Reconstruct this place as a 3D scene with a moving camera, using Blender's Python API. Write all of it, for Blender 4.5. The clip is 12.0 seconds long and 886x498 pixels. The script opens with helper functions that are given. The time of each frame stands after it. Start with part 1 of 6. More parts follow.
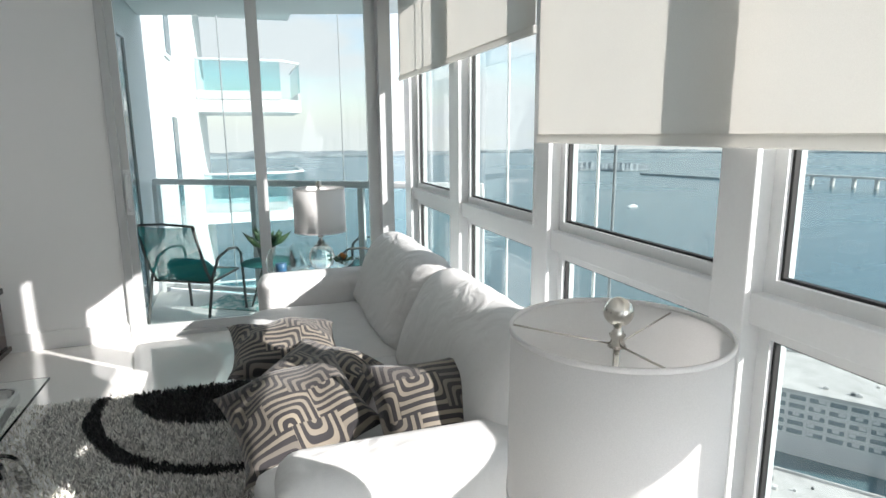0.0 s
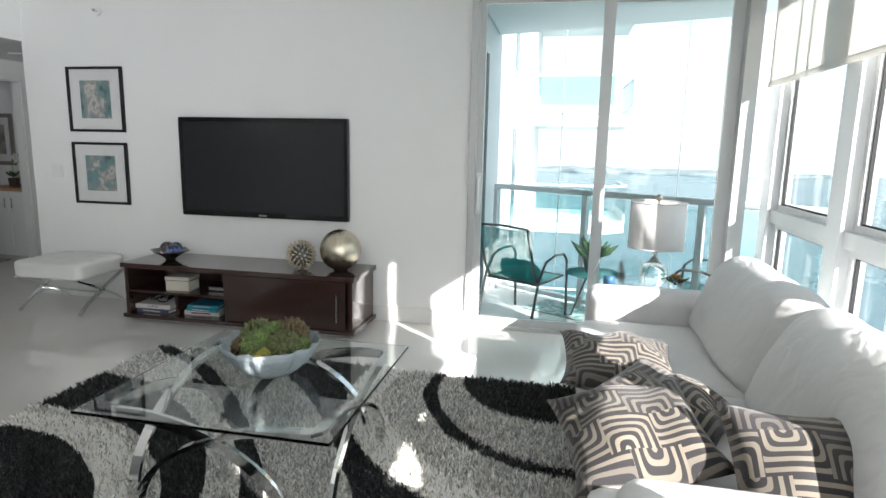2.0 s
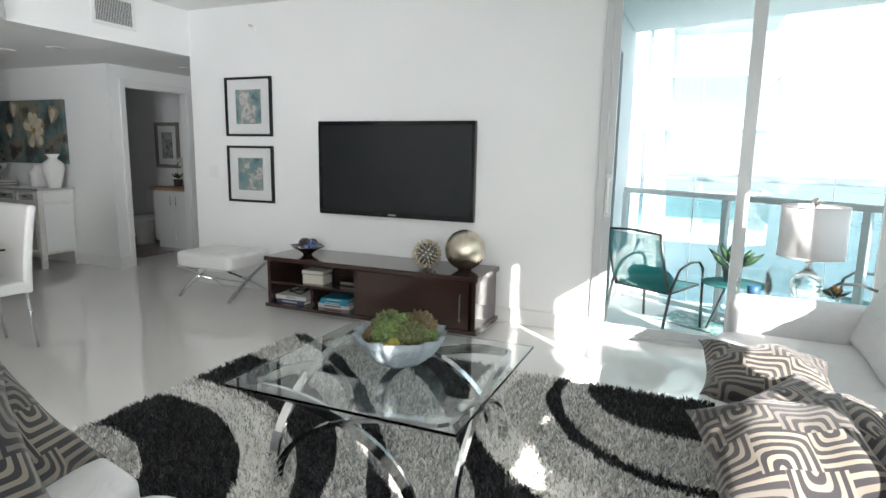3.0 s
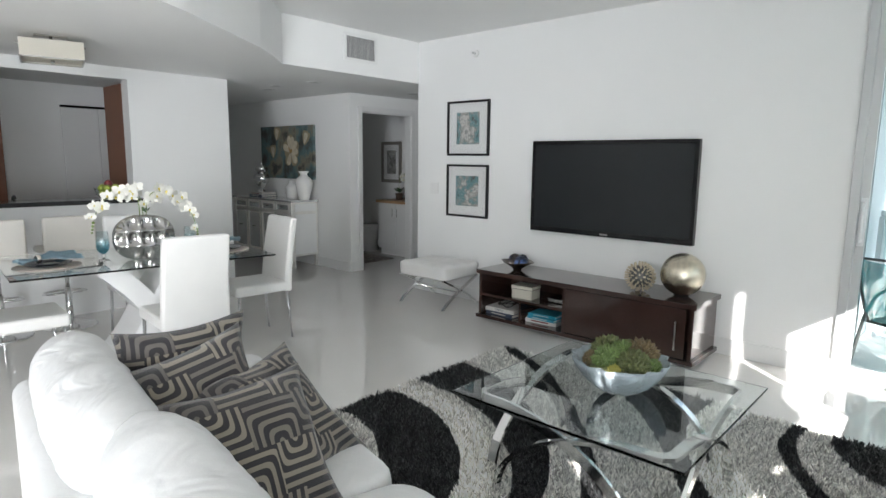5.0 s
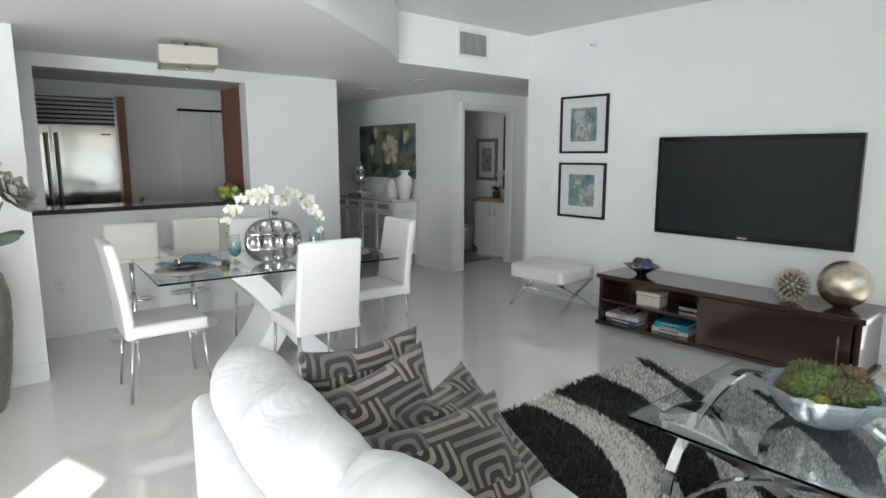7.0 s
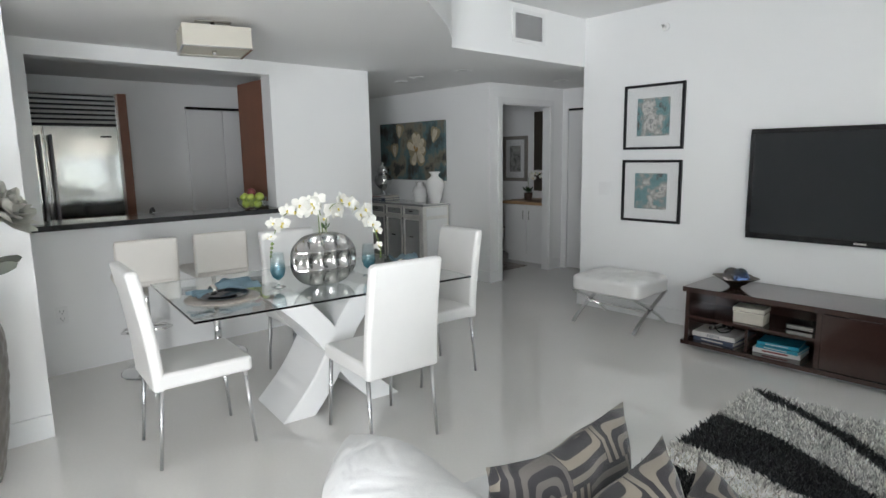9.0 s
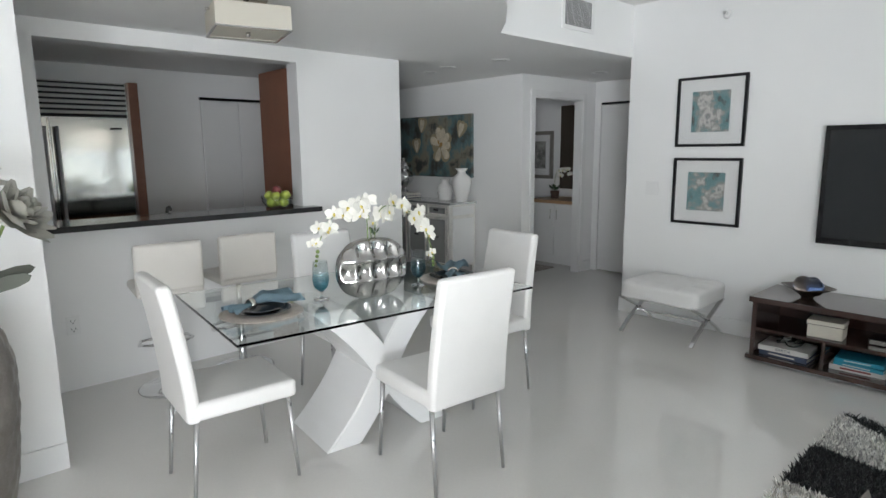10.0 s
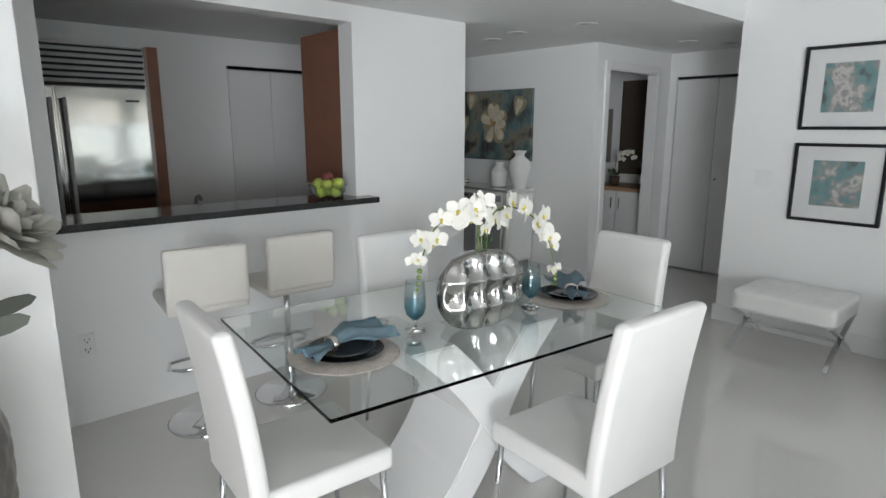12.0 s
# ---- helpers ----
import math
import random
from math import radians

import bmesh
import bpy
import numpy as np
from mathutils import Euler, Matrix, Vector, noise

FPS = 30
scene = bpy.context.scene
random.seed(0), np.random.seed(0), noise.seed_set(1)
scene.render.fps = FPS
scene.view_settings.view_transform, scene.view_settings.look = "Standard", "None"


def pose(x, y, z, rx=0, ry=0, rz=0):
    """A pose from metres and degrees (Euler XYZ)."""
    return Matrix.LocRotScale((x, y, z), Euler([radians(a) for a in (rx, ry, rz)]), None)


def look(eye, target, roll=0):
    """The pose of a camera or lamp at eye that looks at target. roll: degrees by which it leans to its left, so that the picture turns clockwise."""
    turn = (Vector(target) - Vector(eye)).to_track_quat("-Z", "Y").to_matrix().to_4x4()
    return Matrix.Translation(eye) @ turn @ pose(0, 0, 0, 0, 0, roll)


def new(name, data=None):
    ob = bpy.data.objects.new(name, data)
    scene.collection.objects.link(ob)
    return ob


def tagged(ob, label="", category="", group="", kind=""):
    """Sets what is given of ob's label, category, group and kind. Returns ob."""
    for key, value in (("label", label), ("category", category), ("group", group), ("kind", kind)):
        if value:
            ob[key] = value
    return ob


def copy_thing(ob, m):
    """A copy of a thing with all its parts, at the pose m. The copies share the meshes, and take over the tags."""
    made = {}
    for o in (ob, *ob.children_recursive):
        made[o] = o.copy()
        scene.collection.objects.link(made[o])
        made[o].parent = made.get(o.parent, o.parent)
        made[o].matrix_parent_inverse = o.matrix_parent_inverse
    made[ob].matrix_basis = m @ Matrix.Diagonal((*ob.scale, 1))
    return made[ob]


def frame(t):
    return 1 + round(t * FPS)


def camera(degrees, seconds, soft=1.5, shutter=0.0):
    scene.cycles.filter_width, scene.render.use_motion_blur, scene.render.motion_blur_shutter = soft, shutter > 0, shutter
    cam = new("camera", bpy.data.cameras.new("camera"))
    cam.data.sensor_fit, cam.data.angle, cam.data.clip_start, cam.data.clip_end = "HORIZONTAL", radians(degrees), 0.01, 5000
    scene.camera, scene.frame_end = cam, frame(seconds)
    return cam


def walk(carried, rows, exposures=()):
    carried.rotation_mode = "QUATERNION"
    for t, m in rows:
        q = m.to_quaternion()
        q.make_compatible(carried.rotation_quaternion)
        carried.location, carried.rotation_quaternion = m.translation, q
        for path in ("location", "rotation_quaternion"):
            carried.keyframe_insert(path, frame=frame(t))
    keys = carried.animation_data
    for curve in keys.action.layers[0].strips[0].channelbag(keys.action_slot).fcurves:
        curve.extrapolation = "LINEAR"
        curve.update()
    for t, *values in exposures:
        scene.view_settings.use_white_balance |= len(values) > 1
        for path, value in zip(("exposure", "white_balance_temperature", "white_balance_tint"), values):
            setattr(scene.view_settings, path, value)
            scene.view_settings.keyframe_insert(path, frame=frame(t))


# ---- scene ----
cam = camera(74.0, 12.0)
PATH = [
    (0, (0.488, 0.168, 1.472), (1.103, 2.032, 1.086), -0.5),
    (0.5, (0.468, 0.201, 1.462), (0.823, 2.134, 1.095), -0.3),
    (1, (0.43, 0.214, 1.451), (0.511, 2.181, 1.101), 0.2),
    (1.5, (0.392, 0.227, 1.429), (0.215, 2.191, 1.094), 1.0),
    (2, (0.335, 0.263, 1.432), (-0.058, 2.194, 1.09), 1.2),
    (2.5, (0.305, 0.264, 1.404), (-0.287, 2.145, 1.068), 1.2),
    (3, (0.29, 0.255, 1.385), (-0.486, 2.069, 1.059), 1.0),
    (3.5, (0.267, 0.228, 1.375), (-0.673, 1.966, 1.065), 1.1),
    (5.5, (0.183, 0.041, 1.478), (-1.215, 1.438, 1.174), 0.6),
    (6, (0.089, -0.037, 1.488), (-1.348, 1.318, 1.177), 0.7),
    (6.5, (-0.015, -0.061, 1.483), (-1.487, 1.256, 1.169), 0.5),
    (7, (-0.189, -0.049, 1.485), (-1.681, 1.245, 1.169), -0.0),
    (9, (-1.072, -0.007, 1.478), (-2.542, 1.313, 1.163), -0.9),
    (9.5, (-1.328, -0.005, 1.481), (-2.797, 1.315, 1.161), -0.6),
    (10, (-1.579, -0.004, 1.491), (-3.04, 1.321, 1.159), -0.5),
    (10.5, (-1.802, 0.026, 1.492), (-3.265, 1.345, 1.145), -0.5),
    (11, (-2.014, 0.076, 1.509), (-3.485, 1.379, 1.135), -0.3),
    (11.5, (-2.226, 0.116, 1.502), (-3.701, 1.41, 1.115), -0.1),
    (12, (-2.468, 0.141, 1.511), (-3.933, 1.442, 1.106), 0.1),
]
EXPOSURES = [(t, stops, 6500 if t < 5 else 6410, 12.0) for t, stops in ((0, 1.1), (0.5, 1.12), (1.0, 1.15), (1.5, 1.5), (2.0, 1.8), (2.5, 2.05), (3.5, 2.15), (5.5, 2.03), (7.0, 2.03), (9.0, 2.03), (12, 1.95))]
walk(cam, [(t, look(eye, target, roll)) for t, eye, target, roll in PATH], EXPOSURES)

# ---- light ----
SUN = Vector((1.124, -1.0, 0.787)).normalized()
world = bpy.data.worlds.new("world")
scene.world = world
world.use_nodes = True
wn = world.node_tree.nodes
sky = wn.new("ShaderNodeTexSky")
sky.sky_type, sky.sun_disc = "NISHITA", False
sky.sun_elevation, sky.sun_rotation = math.asin(SUN.z), math.atan2(SUN.x, SUN.y)
sky.air_density, sky.dust_density, sky.ozone_density = 1.0, 0.6, 1.2
wn["Background"].inputs[1].default_value = 0.15
# Bright broken cloud over the blue.
cl, cr, cm = wn.new("ShaderNodeTexNoise"), wn.new("ShaderNodeMapRange"), wn.new("ShaderNodeMix")
cl.inputs["Scale"].default_value, cl.inputs["Detail"].default_value, cl.inputs["Distortion"].default_value = 3.2, 7, 0.4
cr.inputs["From Min"].default_value, cr.inputs["From Max"].default_value, cr.inputs["To Min"].default_value = 0.37, 0.60, 0.08
cm.data_type = "RGBA"
cm.inputs[7].default_value = (4.3, 4.4, 4.55, 1)
cmap = wn.new("ShaderNodeMapping")
cmap.inputs["Scale"].default_value = (1, 1, 3.5)
world.node_tree.links.new(cmap.outputs[0], cl.inputs["Vector"])
world.node_tree.links.new(cl.outputs["Fac"], cr.inputs["Value"])
hz, hm = wn.new("ShaderNodeMapRange"), wn.new("ShaderNodeMath")
hz.inputs["From Min"].default_value, hz.inputs["From Max"].default_value = 0.0, 0.16
hz.inputs["To Min"].default_value, hz.inputs["To Max"].default_value = 0.88, 0.0
hm.operation = "MAXIMUM"
world.node_tree.links.new(cr.outputs[0], hm.inputs[0])
world.node_tree.links.new(hz.outputs[0], hm.inputs[1])
world.node_tree.links.new(hm.outputs[0], cm.inputs[0])
world.node_tree.links.new(sky.outputs[0], cm.inputs[6])
world.node_tree.links.new(cm.outputs[2], wn["Background"].inputs[0])
# Below eye level the haze of the horizon goes on.
wc, wsep, wmax, wcom = (wn.new(k) for k in ("ShaderNodeTexCoord", "ShaderNodeSeparateXYZ", "ShaderNodeMath", "ShaderNodeCombineXYZ"))
wmax.operation, wmax.inputs[1].default_value = "MAXIMUM", 0.012
world.node_tree.links.new(wc.outputs["Generated"], wsep.inputs[0])
world.node_tree.links.new(wc.outputs["Generated"], cmap.inputs[0])
world.node_tree.links.new(wsep.outputs[2], wmax.inputs[0])
world.node_tree.links.new(wsep.outputs[2], hz.inputs["Value"])
for a, b in ((wsep.outputs[0], 0), (wsep.outputs[1], 1), (wmax.outputs[0], 2)):
    world.node_tree.links.new(a, wcom.inputs[b])
world.node_tree.links.new(wcom.outputs[0], sky.inputs["Vector"])
sun = new("sun", bpy.data.lights.new("sun", "SUN"))
sun.data.energy, sun.data.angle, sun.data.color = 5.0, radians(0.5), (1.0, 0.97, 0.93)
sun.matrix_world = look((30, -30, 24), Vector((30, -30, 24)) - SUN)


def daylight_fill(name, m, w, h, watts, spread=180):
    """An added fill lamp just inside a window behind the walker, standing in for sky light."""
    ob = new(name, bpy.data.lights.new(name, "AREA"))
    ob.data.shape, ob.data.size, ob.data.size_y, ob.data.energy, ob.data.color = "RECTANGLE", w, h, watts, (0.93, 0.97, 1.0)
    ob.data.spread = radians(spread)
    ob.matrix_world = m


# Both are added: one before the lowered shade, one aimed to brighten the hall.
daylight_fill("window_fill", look((1.58, -0.95, 1.30), (-3.0, -0.5, 2.4)), 1.8, 2.2, 20)
daylight_fill("window_fill_south", look((0.28, -2.22, 1.25), (-5.4, 4.6, 1.6)), 1.1, 2.2, 8, 70)


# ---- materials ----
def pm(name, col, rough=0.5, metal=0.0, var=0.06, vs=3.0, grain=0.03, gs=90.0, bump=0.05, rv=0.05, trans=0.0, ior=1.45, coat=0.0, sheen=0.0, folds=0.0, fs=9.0):
    """A painted, woven or solid surface: broad stains, fine grain, uneven gloss and a little relief."""
    m = bpy.data.materials.new(name)
    m.use_nodes = True
    nt = m.node_tree
    p = nt.nodes["Principled BSDF"]
    p.inputs["Metallic"].default_value = metal
    p.inputs["Transmission Weight"].default_value = trans
    p.inputs["IOR"].default_value = ior
    p.inputs["Coat Weight"].default_value = coat
    p.inputs["Sheen Weight"].default_value = sheen
    tc = nt.nodes.new("ShaderNodeTexCoord")
    a, b = nt.nodes.new("ShaderNodeTexNoise"), nt.nodes.new("ShaderNodeTexNoise")
    a.inputs["Scale"].default_value, a.inputs["Detail"].default_value = vs, 4
    b.inputs["Scale"].default_value, b.inputs["Detail"].default_value = gs, 3
    for n in (a, b):
        nt.links.new(tc.outputs["Object"], n.inputs["Vector"])
    s = nt.nodes.new("ShaderNodeMath")
    s.operation = "MULTIPLY_ADD"
    nt.links.new(b.outputs["Fac"], s.inputs[0])
    s.inputs[1].default_value = grain / max(var, 1e-3)
    nt.links.new(a.outputs["Fac"], s.inputs[2])
    r = nt.nodes.new("ShaderNodeMapRange")
    mid = 0.5 + 0.5 * grain / max(var, 1e-3)
    r.inputs["From Min"].default_value, r.inputs["From Max"].default_value = mid - 0.5, mid + 0.5
    nt.links.new(s.outputs[0], r.inputs["Value"])
    mix = nt.nodes.new("ShaderNodeMix")
    mix.data_type = "RGBA"
    mix.inputs[6].default_value = (*[max(0, c * (1 - var - grain)) for c in col], 1)
    mix.inputs[7].default_value = (*[min(1, c * (1 + var + grain)) for c in col], 1)
    nt.links.new(r.outputs[0], mix.inputs[0])
    nt.links.new(mix.outputs[2], p.inputs["Base Color"])
    rr = nt.nodes.new("ShaderNodeMapRange")
    rr.inputs["To Min"].default_value, rr.inputs["To Max"].default_value = max(0.0, rough - rv), min(1, rough + rv)
    nt.links.new(a.outputs["Fac"], rr.inputs["Value"])
    nt.links.new(rr.outputs[0], p.inputs["Roughness"])
    if bump:
        bp = nt.nodes.new("ShaderNodeBump")
        bp.inputs["Strength"].default_value, bp.inputs["Distance"].default_value = bump, 0.004
        nt.links.new(b.outputs["Fac"], bp.inputs["Height"])
        nt.links.new(bp.outputs[0], p.inputs["Normal"])
        if folds:
            w, wb = nt.nodes.new("ShaderNodeTexNoise"), nt.nodes.new("ShaderNodeBump")
            w.inputs["Scale"].default_value, w.inputs["Detail"].default_value, w.inputs["Distortion"].default_value = fs, 2, 1.5
            nt.links.new(tc.outputs["Object"], w.inputs["Vector"])
            wb.inputs["Strength"].default_value, wb.inputs["Distance"].default_value = 1.0, folds
            nt.links.new(w.outputs["Fac"], wb.inputs["Height"])
            nt.links.new(wb.outputs[0], bp.inputs["Normal"])
    return m


def glass(name, col=(0.9, 0.97, 0.95), rough=0.0):
    m = pm(name, col, rough, var=0.0, grain=0.0, bump=0, rv=0, trans=1.0, ior=1.45)
    return m


def pane_glass(name, tint, gloss=0.08):
    """A thin sheet: straight through, tinted, with a faint mirror image on it."""
    m = bpy.data.materials.new(name)
    m.use_nodes = True
    nt = m.node_tree
    nt.nodes.remove(nt.nodes["Principled BSDF"])
    tr, gl = nt.nodes.new("ShaderNodeBsdfTransparent"), nt.nodes.new("ShaderNodeBsdfGlossy")
    tr.inputs[0].default_value = (*tint, 1)
    gl.inputs["Roughness"].default_value = 0.02
    lw, pw, ma = nt.nodes.new("ShaderNodeLayerWeight"), nt.nodes.new("ShaderNodeMath"), nt.nodes.new("ShaderNodeMath")
    lw.inputs["Blend"].default_value = 0.5
    pw.operation, pw.inputs[1].default_value = "POWER", 4.5
    ma.operation, ma.inputs[1].default_value, ma.inputs[2].default_value = "MULTIPLY_ADD", 0.8, gloss * 0.35
    nt.links.new(lw.outputs["Facing"], pw.inputs[0])
    nt.links.new(pw.outputs[0], ma.inputs[0])
    mx = nt.nodes.new("ShaderNodeMixShader")
    nt.links.new(ma.outputs[0], mx.inputs[0])
    nt.links.new(tr.outputs[0], mx.inputs[1])
    nt.links.new(gl.outputs[0], mx.inputs[2])
    nt.links.new(mx.outputs[0], nt.nodes["Material Output"].inputs[0])
    return m


def cloth_through(name, col, through_amount):
    """Thin cloth that lets part of the light through."""
    m = pm(name, col, 0.9, var=0.03, grain=0.05, gs=500, bump=0.15)
    nt = m.node_tree
    t = nt.nodes.new("ShaderNodeBsdfTranslucent")
    t.inputs[0].default_value = (*col, 1)
    mx = nt.nodes.new("ShaderNodeMixShader")
    mx.inputs[0].default_value = through_amount
    nt.links.new(nt.nodes["Principled BSDF"].outputs[0], mx.inputs[1])
    nt.links.new(t.outputs[0], mx.inputs[2])
    nt.links.new(mx.outputs[0], nt.nodes["Material Output"].inputs[0])
    return m


WALL = pm("wall_paint", (0.86, 0.86, 0.85), 0.75, var=0.02, vs=1.2, grain=0.015, gs=220, bump=0.08)
CEIL = pm("ceiling_paint", (0.88, 0.88, 0.87), 0.6, var=0.02, vs=0.8, grain=0.01, gs=200, bump=0.05)
TRIM = pm("trim_paint", (0.82, 0.82, 0.81), 0.4, var=0.02, grain=0.01, bump=0.03)
FLOOR = pm("polished_porcelain", (0.77, 0.755, 0.725), 0.045, var=0.03, vs=1.5, grain=0.02, gs=60, bump=0.004, rv=0.02, ior=1.62, coat=0.5)
ALU = pm("white_aluminium", (0.74, 0.75, 0.75), 0.35, var=0.03, grain=0.02, bump=0.02)
ALUGREY = pm("grey_aluminium", (0.56, 0.57, 0.57), 0.4, 0.2, var=0.04, grain=0.02, bump=0.02)
GASKET = pm("black_gasket", (0.02, 0.02, 0.02), 0.7)
PANE = pane_glass("window_glass", (0.76, 0.80, 0.795))
TEAL_PANE = pane_glass("teal_rail_glass", (0.90, 0.965, 0.965), 0.12)
TOWER_PANE = pane_glass("tower_rail_glass", (0.74, 0.89, 0.90), 0.12)
SHADE = cloth_through("roller_cloth", (0.82, 0.81, 0.78), 0.5)
LAMPCLOTH = cloth_through("lamp_linen", (0.84, 0.83, 0.82), 0.35)
LEATHER = pm("white_leather", (0.60, 0.60, 0.595), 0.5, var=0.03, vs=5, grain=0.03, gs=240, bump=0.12, folds=0.014, fs=5.0)
CHAIR_LEATHER = pm("white_leatherette", (0.78, 0.77, 0.75), 0.45, var=0.03, vs=6, grain=0.02, gs=320, bump=0.1)
STOOL_LEATHER = pm("cream_leatherette", (0.72, 0.69, 0.64), 0.5, var=0.03, vs=6, grain=0.02, gs=320, bump=0.1)
CHROME = pm("chrome", (0.78, 0.78, 0.78), 0.08, 1.0, var=0.03, grain=0.02, bump=0.0, rv=0.03)
LEGSTEEL = pm("satin_steel_tube", (0.52, 0.52, 0.52), 0.28, 0.85, var=0.05, grain=0.03, bump=0.01)
FRIDGE = pm("rolled_steel_door", (0.56, 0.55, 0.53), 0.09, 1.0, var=0.04, grain=0.04, gs=40, bump=0.006, folds=0.0010, fs=2.4)
STEEL = pm("brushed_steel", (0.62, 0.61, 0.59), 0.22, 1.0, var=0.04, grain=0.05, gs=40, bump=0.02)
DARKWOOD = pm("dark_gloss_wood", (0.042, 0.021, 0.017), 0.11, var=0.12, vs=2, grain=0.08, gs=60, bump=0.008, coat=0.5)
CHERRY = pm("cherry_wood", (0.26, 0.115, 0.07), 0.4, var=0.15, vs=6, grain=0.08, gs=60, bump=0.05)
STONE = pm("dark_granite", (0.035, 0.034, 0.035), 0.12, var=0.3, vs=40, grain=0.3, gs=300, bump=0.0)
BLACK = pm("black_gloss", (0.008, 0.008, 0.009), 0.08, var=0.02, bump=0)
SCREEN = pm("dark_screen", (0.018, 0.020, 0.022), 0.22, var=0.05, bump=0)
LACQUER = pm("white_lacquer", (0.82, 0.82, 0.81), 0.25, var=0.02, grain=0.01, bump=0.01)
CLEAR = glass("clear_glass", (0.96, 0.99, 0.98))
TABLEGLASS = glass("green_edged_glass", (0.94, 0.985, 0.97))


# ---- mesh tools ----
def bx(x0, y0, z0, x1, y1, z1, bev=0.0, seg=2):
    bm = bmesh.new()
    bmesh.ops.create_cube(bm, size=1)
    bmesh.ops.transform(bm, matrix=Matrix.Translation(((x0 + x1) / 2, (y0 + y1) / 2, (z0 + z1) / 2)) @ Matrix.Diagonal((abs(x1 - x0), abs(y1 - y0), abs(z1 - z0), 1)), verts=bm.verts)
    if bev:
        bmesh.ops.bevel(bm, geom=bm.edges[:], offset=bev, segments=seg, profile=0.5, affect="EDGES")
        if seg > 2:
            for f in bm.faces:
                f.smooth = True
    return bm


def tube(points, r, seg=12, closed=False, flat=None):
    """A rod along points; r a radius or a list of them. flat=(w, h): a flat bar instead."""
    bm = bmesh.new()
    pts = [Vector(p) for p in points]
    n = len(pts)
    rings = []
    side = None
    for i, p in enumerate(pts):
        d = (pts[(i + 1) % n if closed else min(i + 1, n - 1)] - pts[(i - 1) % n if closed else max(i - 1, 0)]).normalized()
        if side is None:
            up = Vector((0, 0, 1)) if abs(d.z) < 0.9 else Vector((1, 0, 0))
            side = d.cross(up).normalized()
        side = (side - d * side.dot(d)).normalized()
        up = side.cross(d).normalized()
        rad = r[i] if isinstance(r, (list, tuple)) else r
        if flat:
            c = [(flat[0] / 2, flat[1] / 2), (-flat[0] / 2, flat[1] / 2), (-flat[0] / 2, -flat[1] / 2), (flat[0] / 2, -flat[1] / 2)]
            ring = [bm.verts.new(p + side * a + up * b) for a, b in c]
        else:
            ring = [bm.verts.new(p + (side * math.cos(2 * math.pi * k / seg) + up * math.sin(2 * math.pi * k / seg)) * rad) for k in range(seg)]
        rings.append(ring)
    m = len(rings[0])
    for i in range(n if closed else n - 1):
        a, b = rings[i], rings[(i + 1) % n]
        for k in range(m):
            bm.faces.new((a[k], a[(k + 1) % m], b[(k + 1) % m], b[k])).smooth = not flat
    if not closed:
        bm.faces.new(rings[0][::-1]), bm.faces.new(rings[-1])
    bmesh.ops.recalc_face_normals(bm, faces=bm.faces[:])
    return bm


def lathe(profile, seg=32, cx=0.0, cy=0.0, wobble=None):
    bm = bmesh.new()
    rings = []
    for r, z in profile:
        ring = []
        for k in range(seg):
            a = 2 * math.pi * k / seg
            rr = r * (wobble(a, z) if wobble else 1)
            ring.append(bm.verts.new((cx + rr * math.cos(a), cy + rr * math.sin(a), z)))
        rings.append(ring)
    for a, b in zip(rings, rings[1:]):
        for k in range(seg):
            bm.faces.new((a[k], a[(k + 1) % seg], b[(k + 1) % seg], b[k])).smooth = True
    loop = abs(profile[0][0] - profile[-1][0]) + abs(profile[0][1] - profile[-1][1]) < 1e-6
    if profile[0][0] > 1e-4 and not loop:
        bm.faces.new(rings[0][::-1])
    if profile[-1][0] > 1e-4 and not loop:
        bm.faces.new(rings[-1])
    bmesh.ops.remove_doubles(bm, verts=bm.verts[:], dist=1e-5)
    bmesh.ops.recalc_face_normals(bm, faces=bm.faces[:])
    return bm


def prism(outline, z0, z1, bev=0.0):
    bm = bmesh.new()
    lo = [bm.verts.new((x, y, z0)) for x, y in outline]
    hi = [bm.verts.new((x, y, z1)) for x, y in outline]
    n = len(lo)
    bm.faces.new(lo[::-1]), bm.faces.new(hi)
    for i in range(n):
        bm.faces.new((lo[i], lo[(i + 1) % n], hi[(i + 1) % n], hi[i]))
    bmesh.ops.recalc_face_normals(bm, faces=bm.faces[:])
    if bev:
        bmesh.ops.bevel(bm, geom=bm.edges[:], offset=bev, segments=2, profile=0.5, affect="EDGES")
    return bm


def ball(c, r, seg=20, squash=(1, 1, 1)):
    bm = bmesh.new()
    bmesh.ops.create_uvsphere(bm, u_segments=seg, v_segments=max(6, seg // 2), radius=r)
    for v in bm.verts:
        v.co = Vector((v.co.x * squash[0] + c[0], v.co.y * squash[1] + c[1], v.co.z * squash[2] + c[2]))
    for f in bm.faces:
        f.smooth = True
    return bm


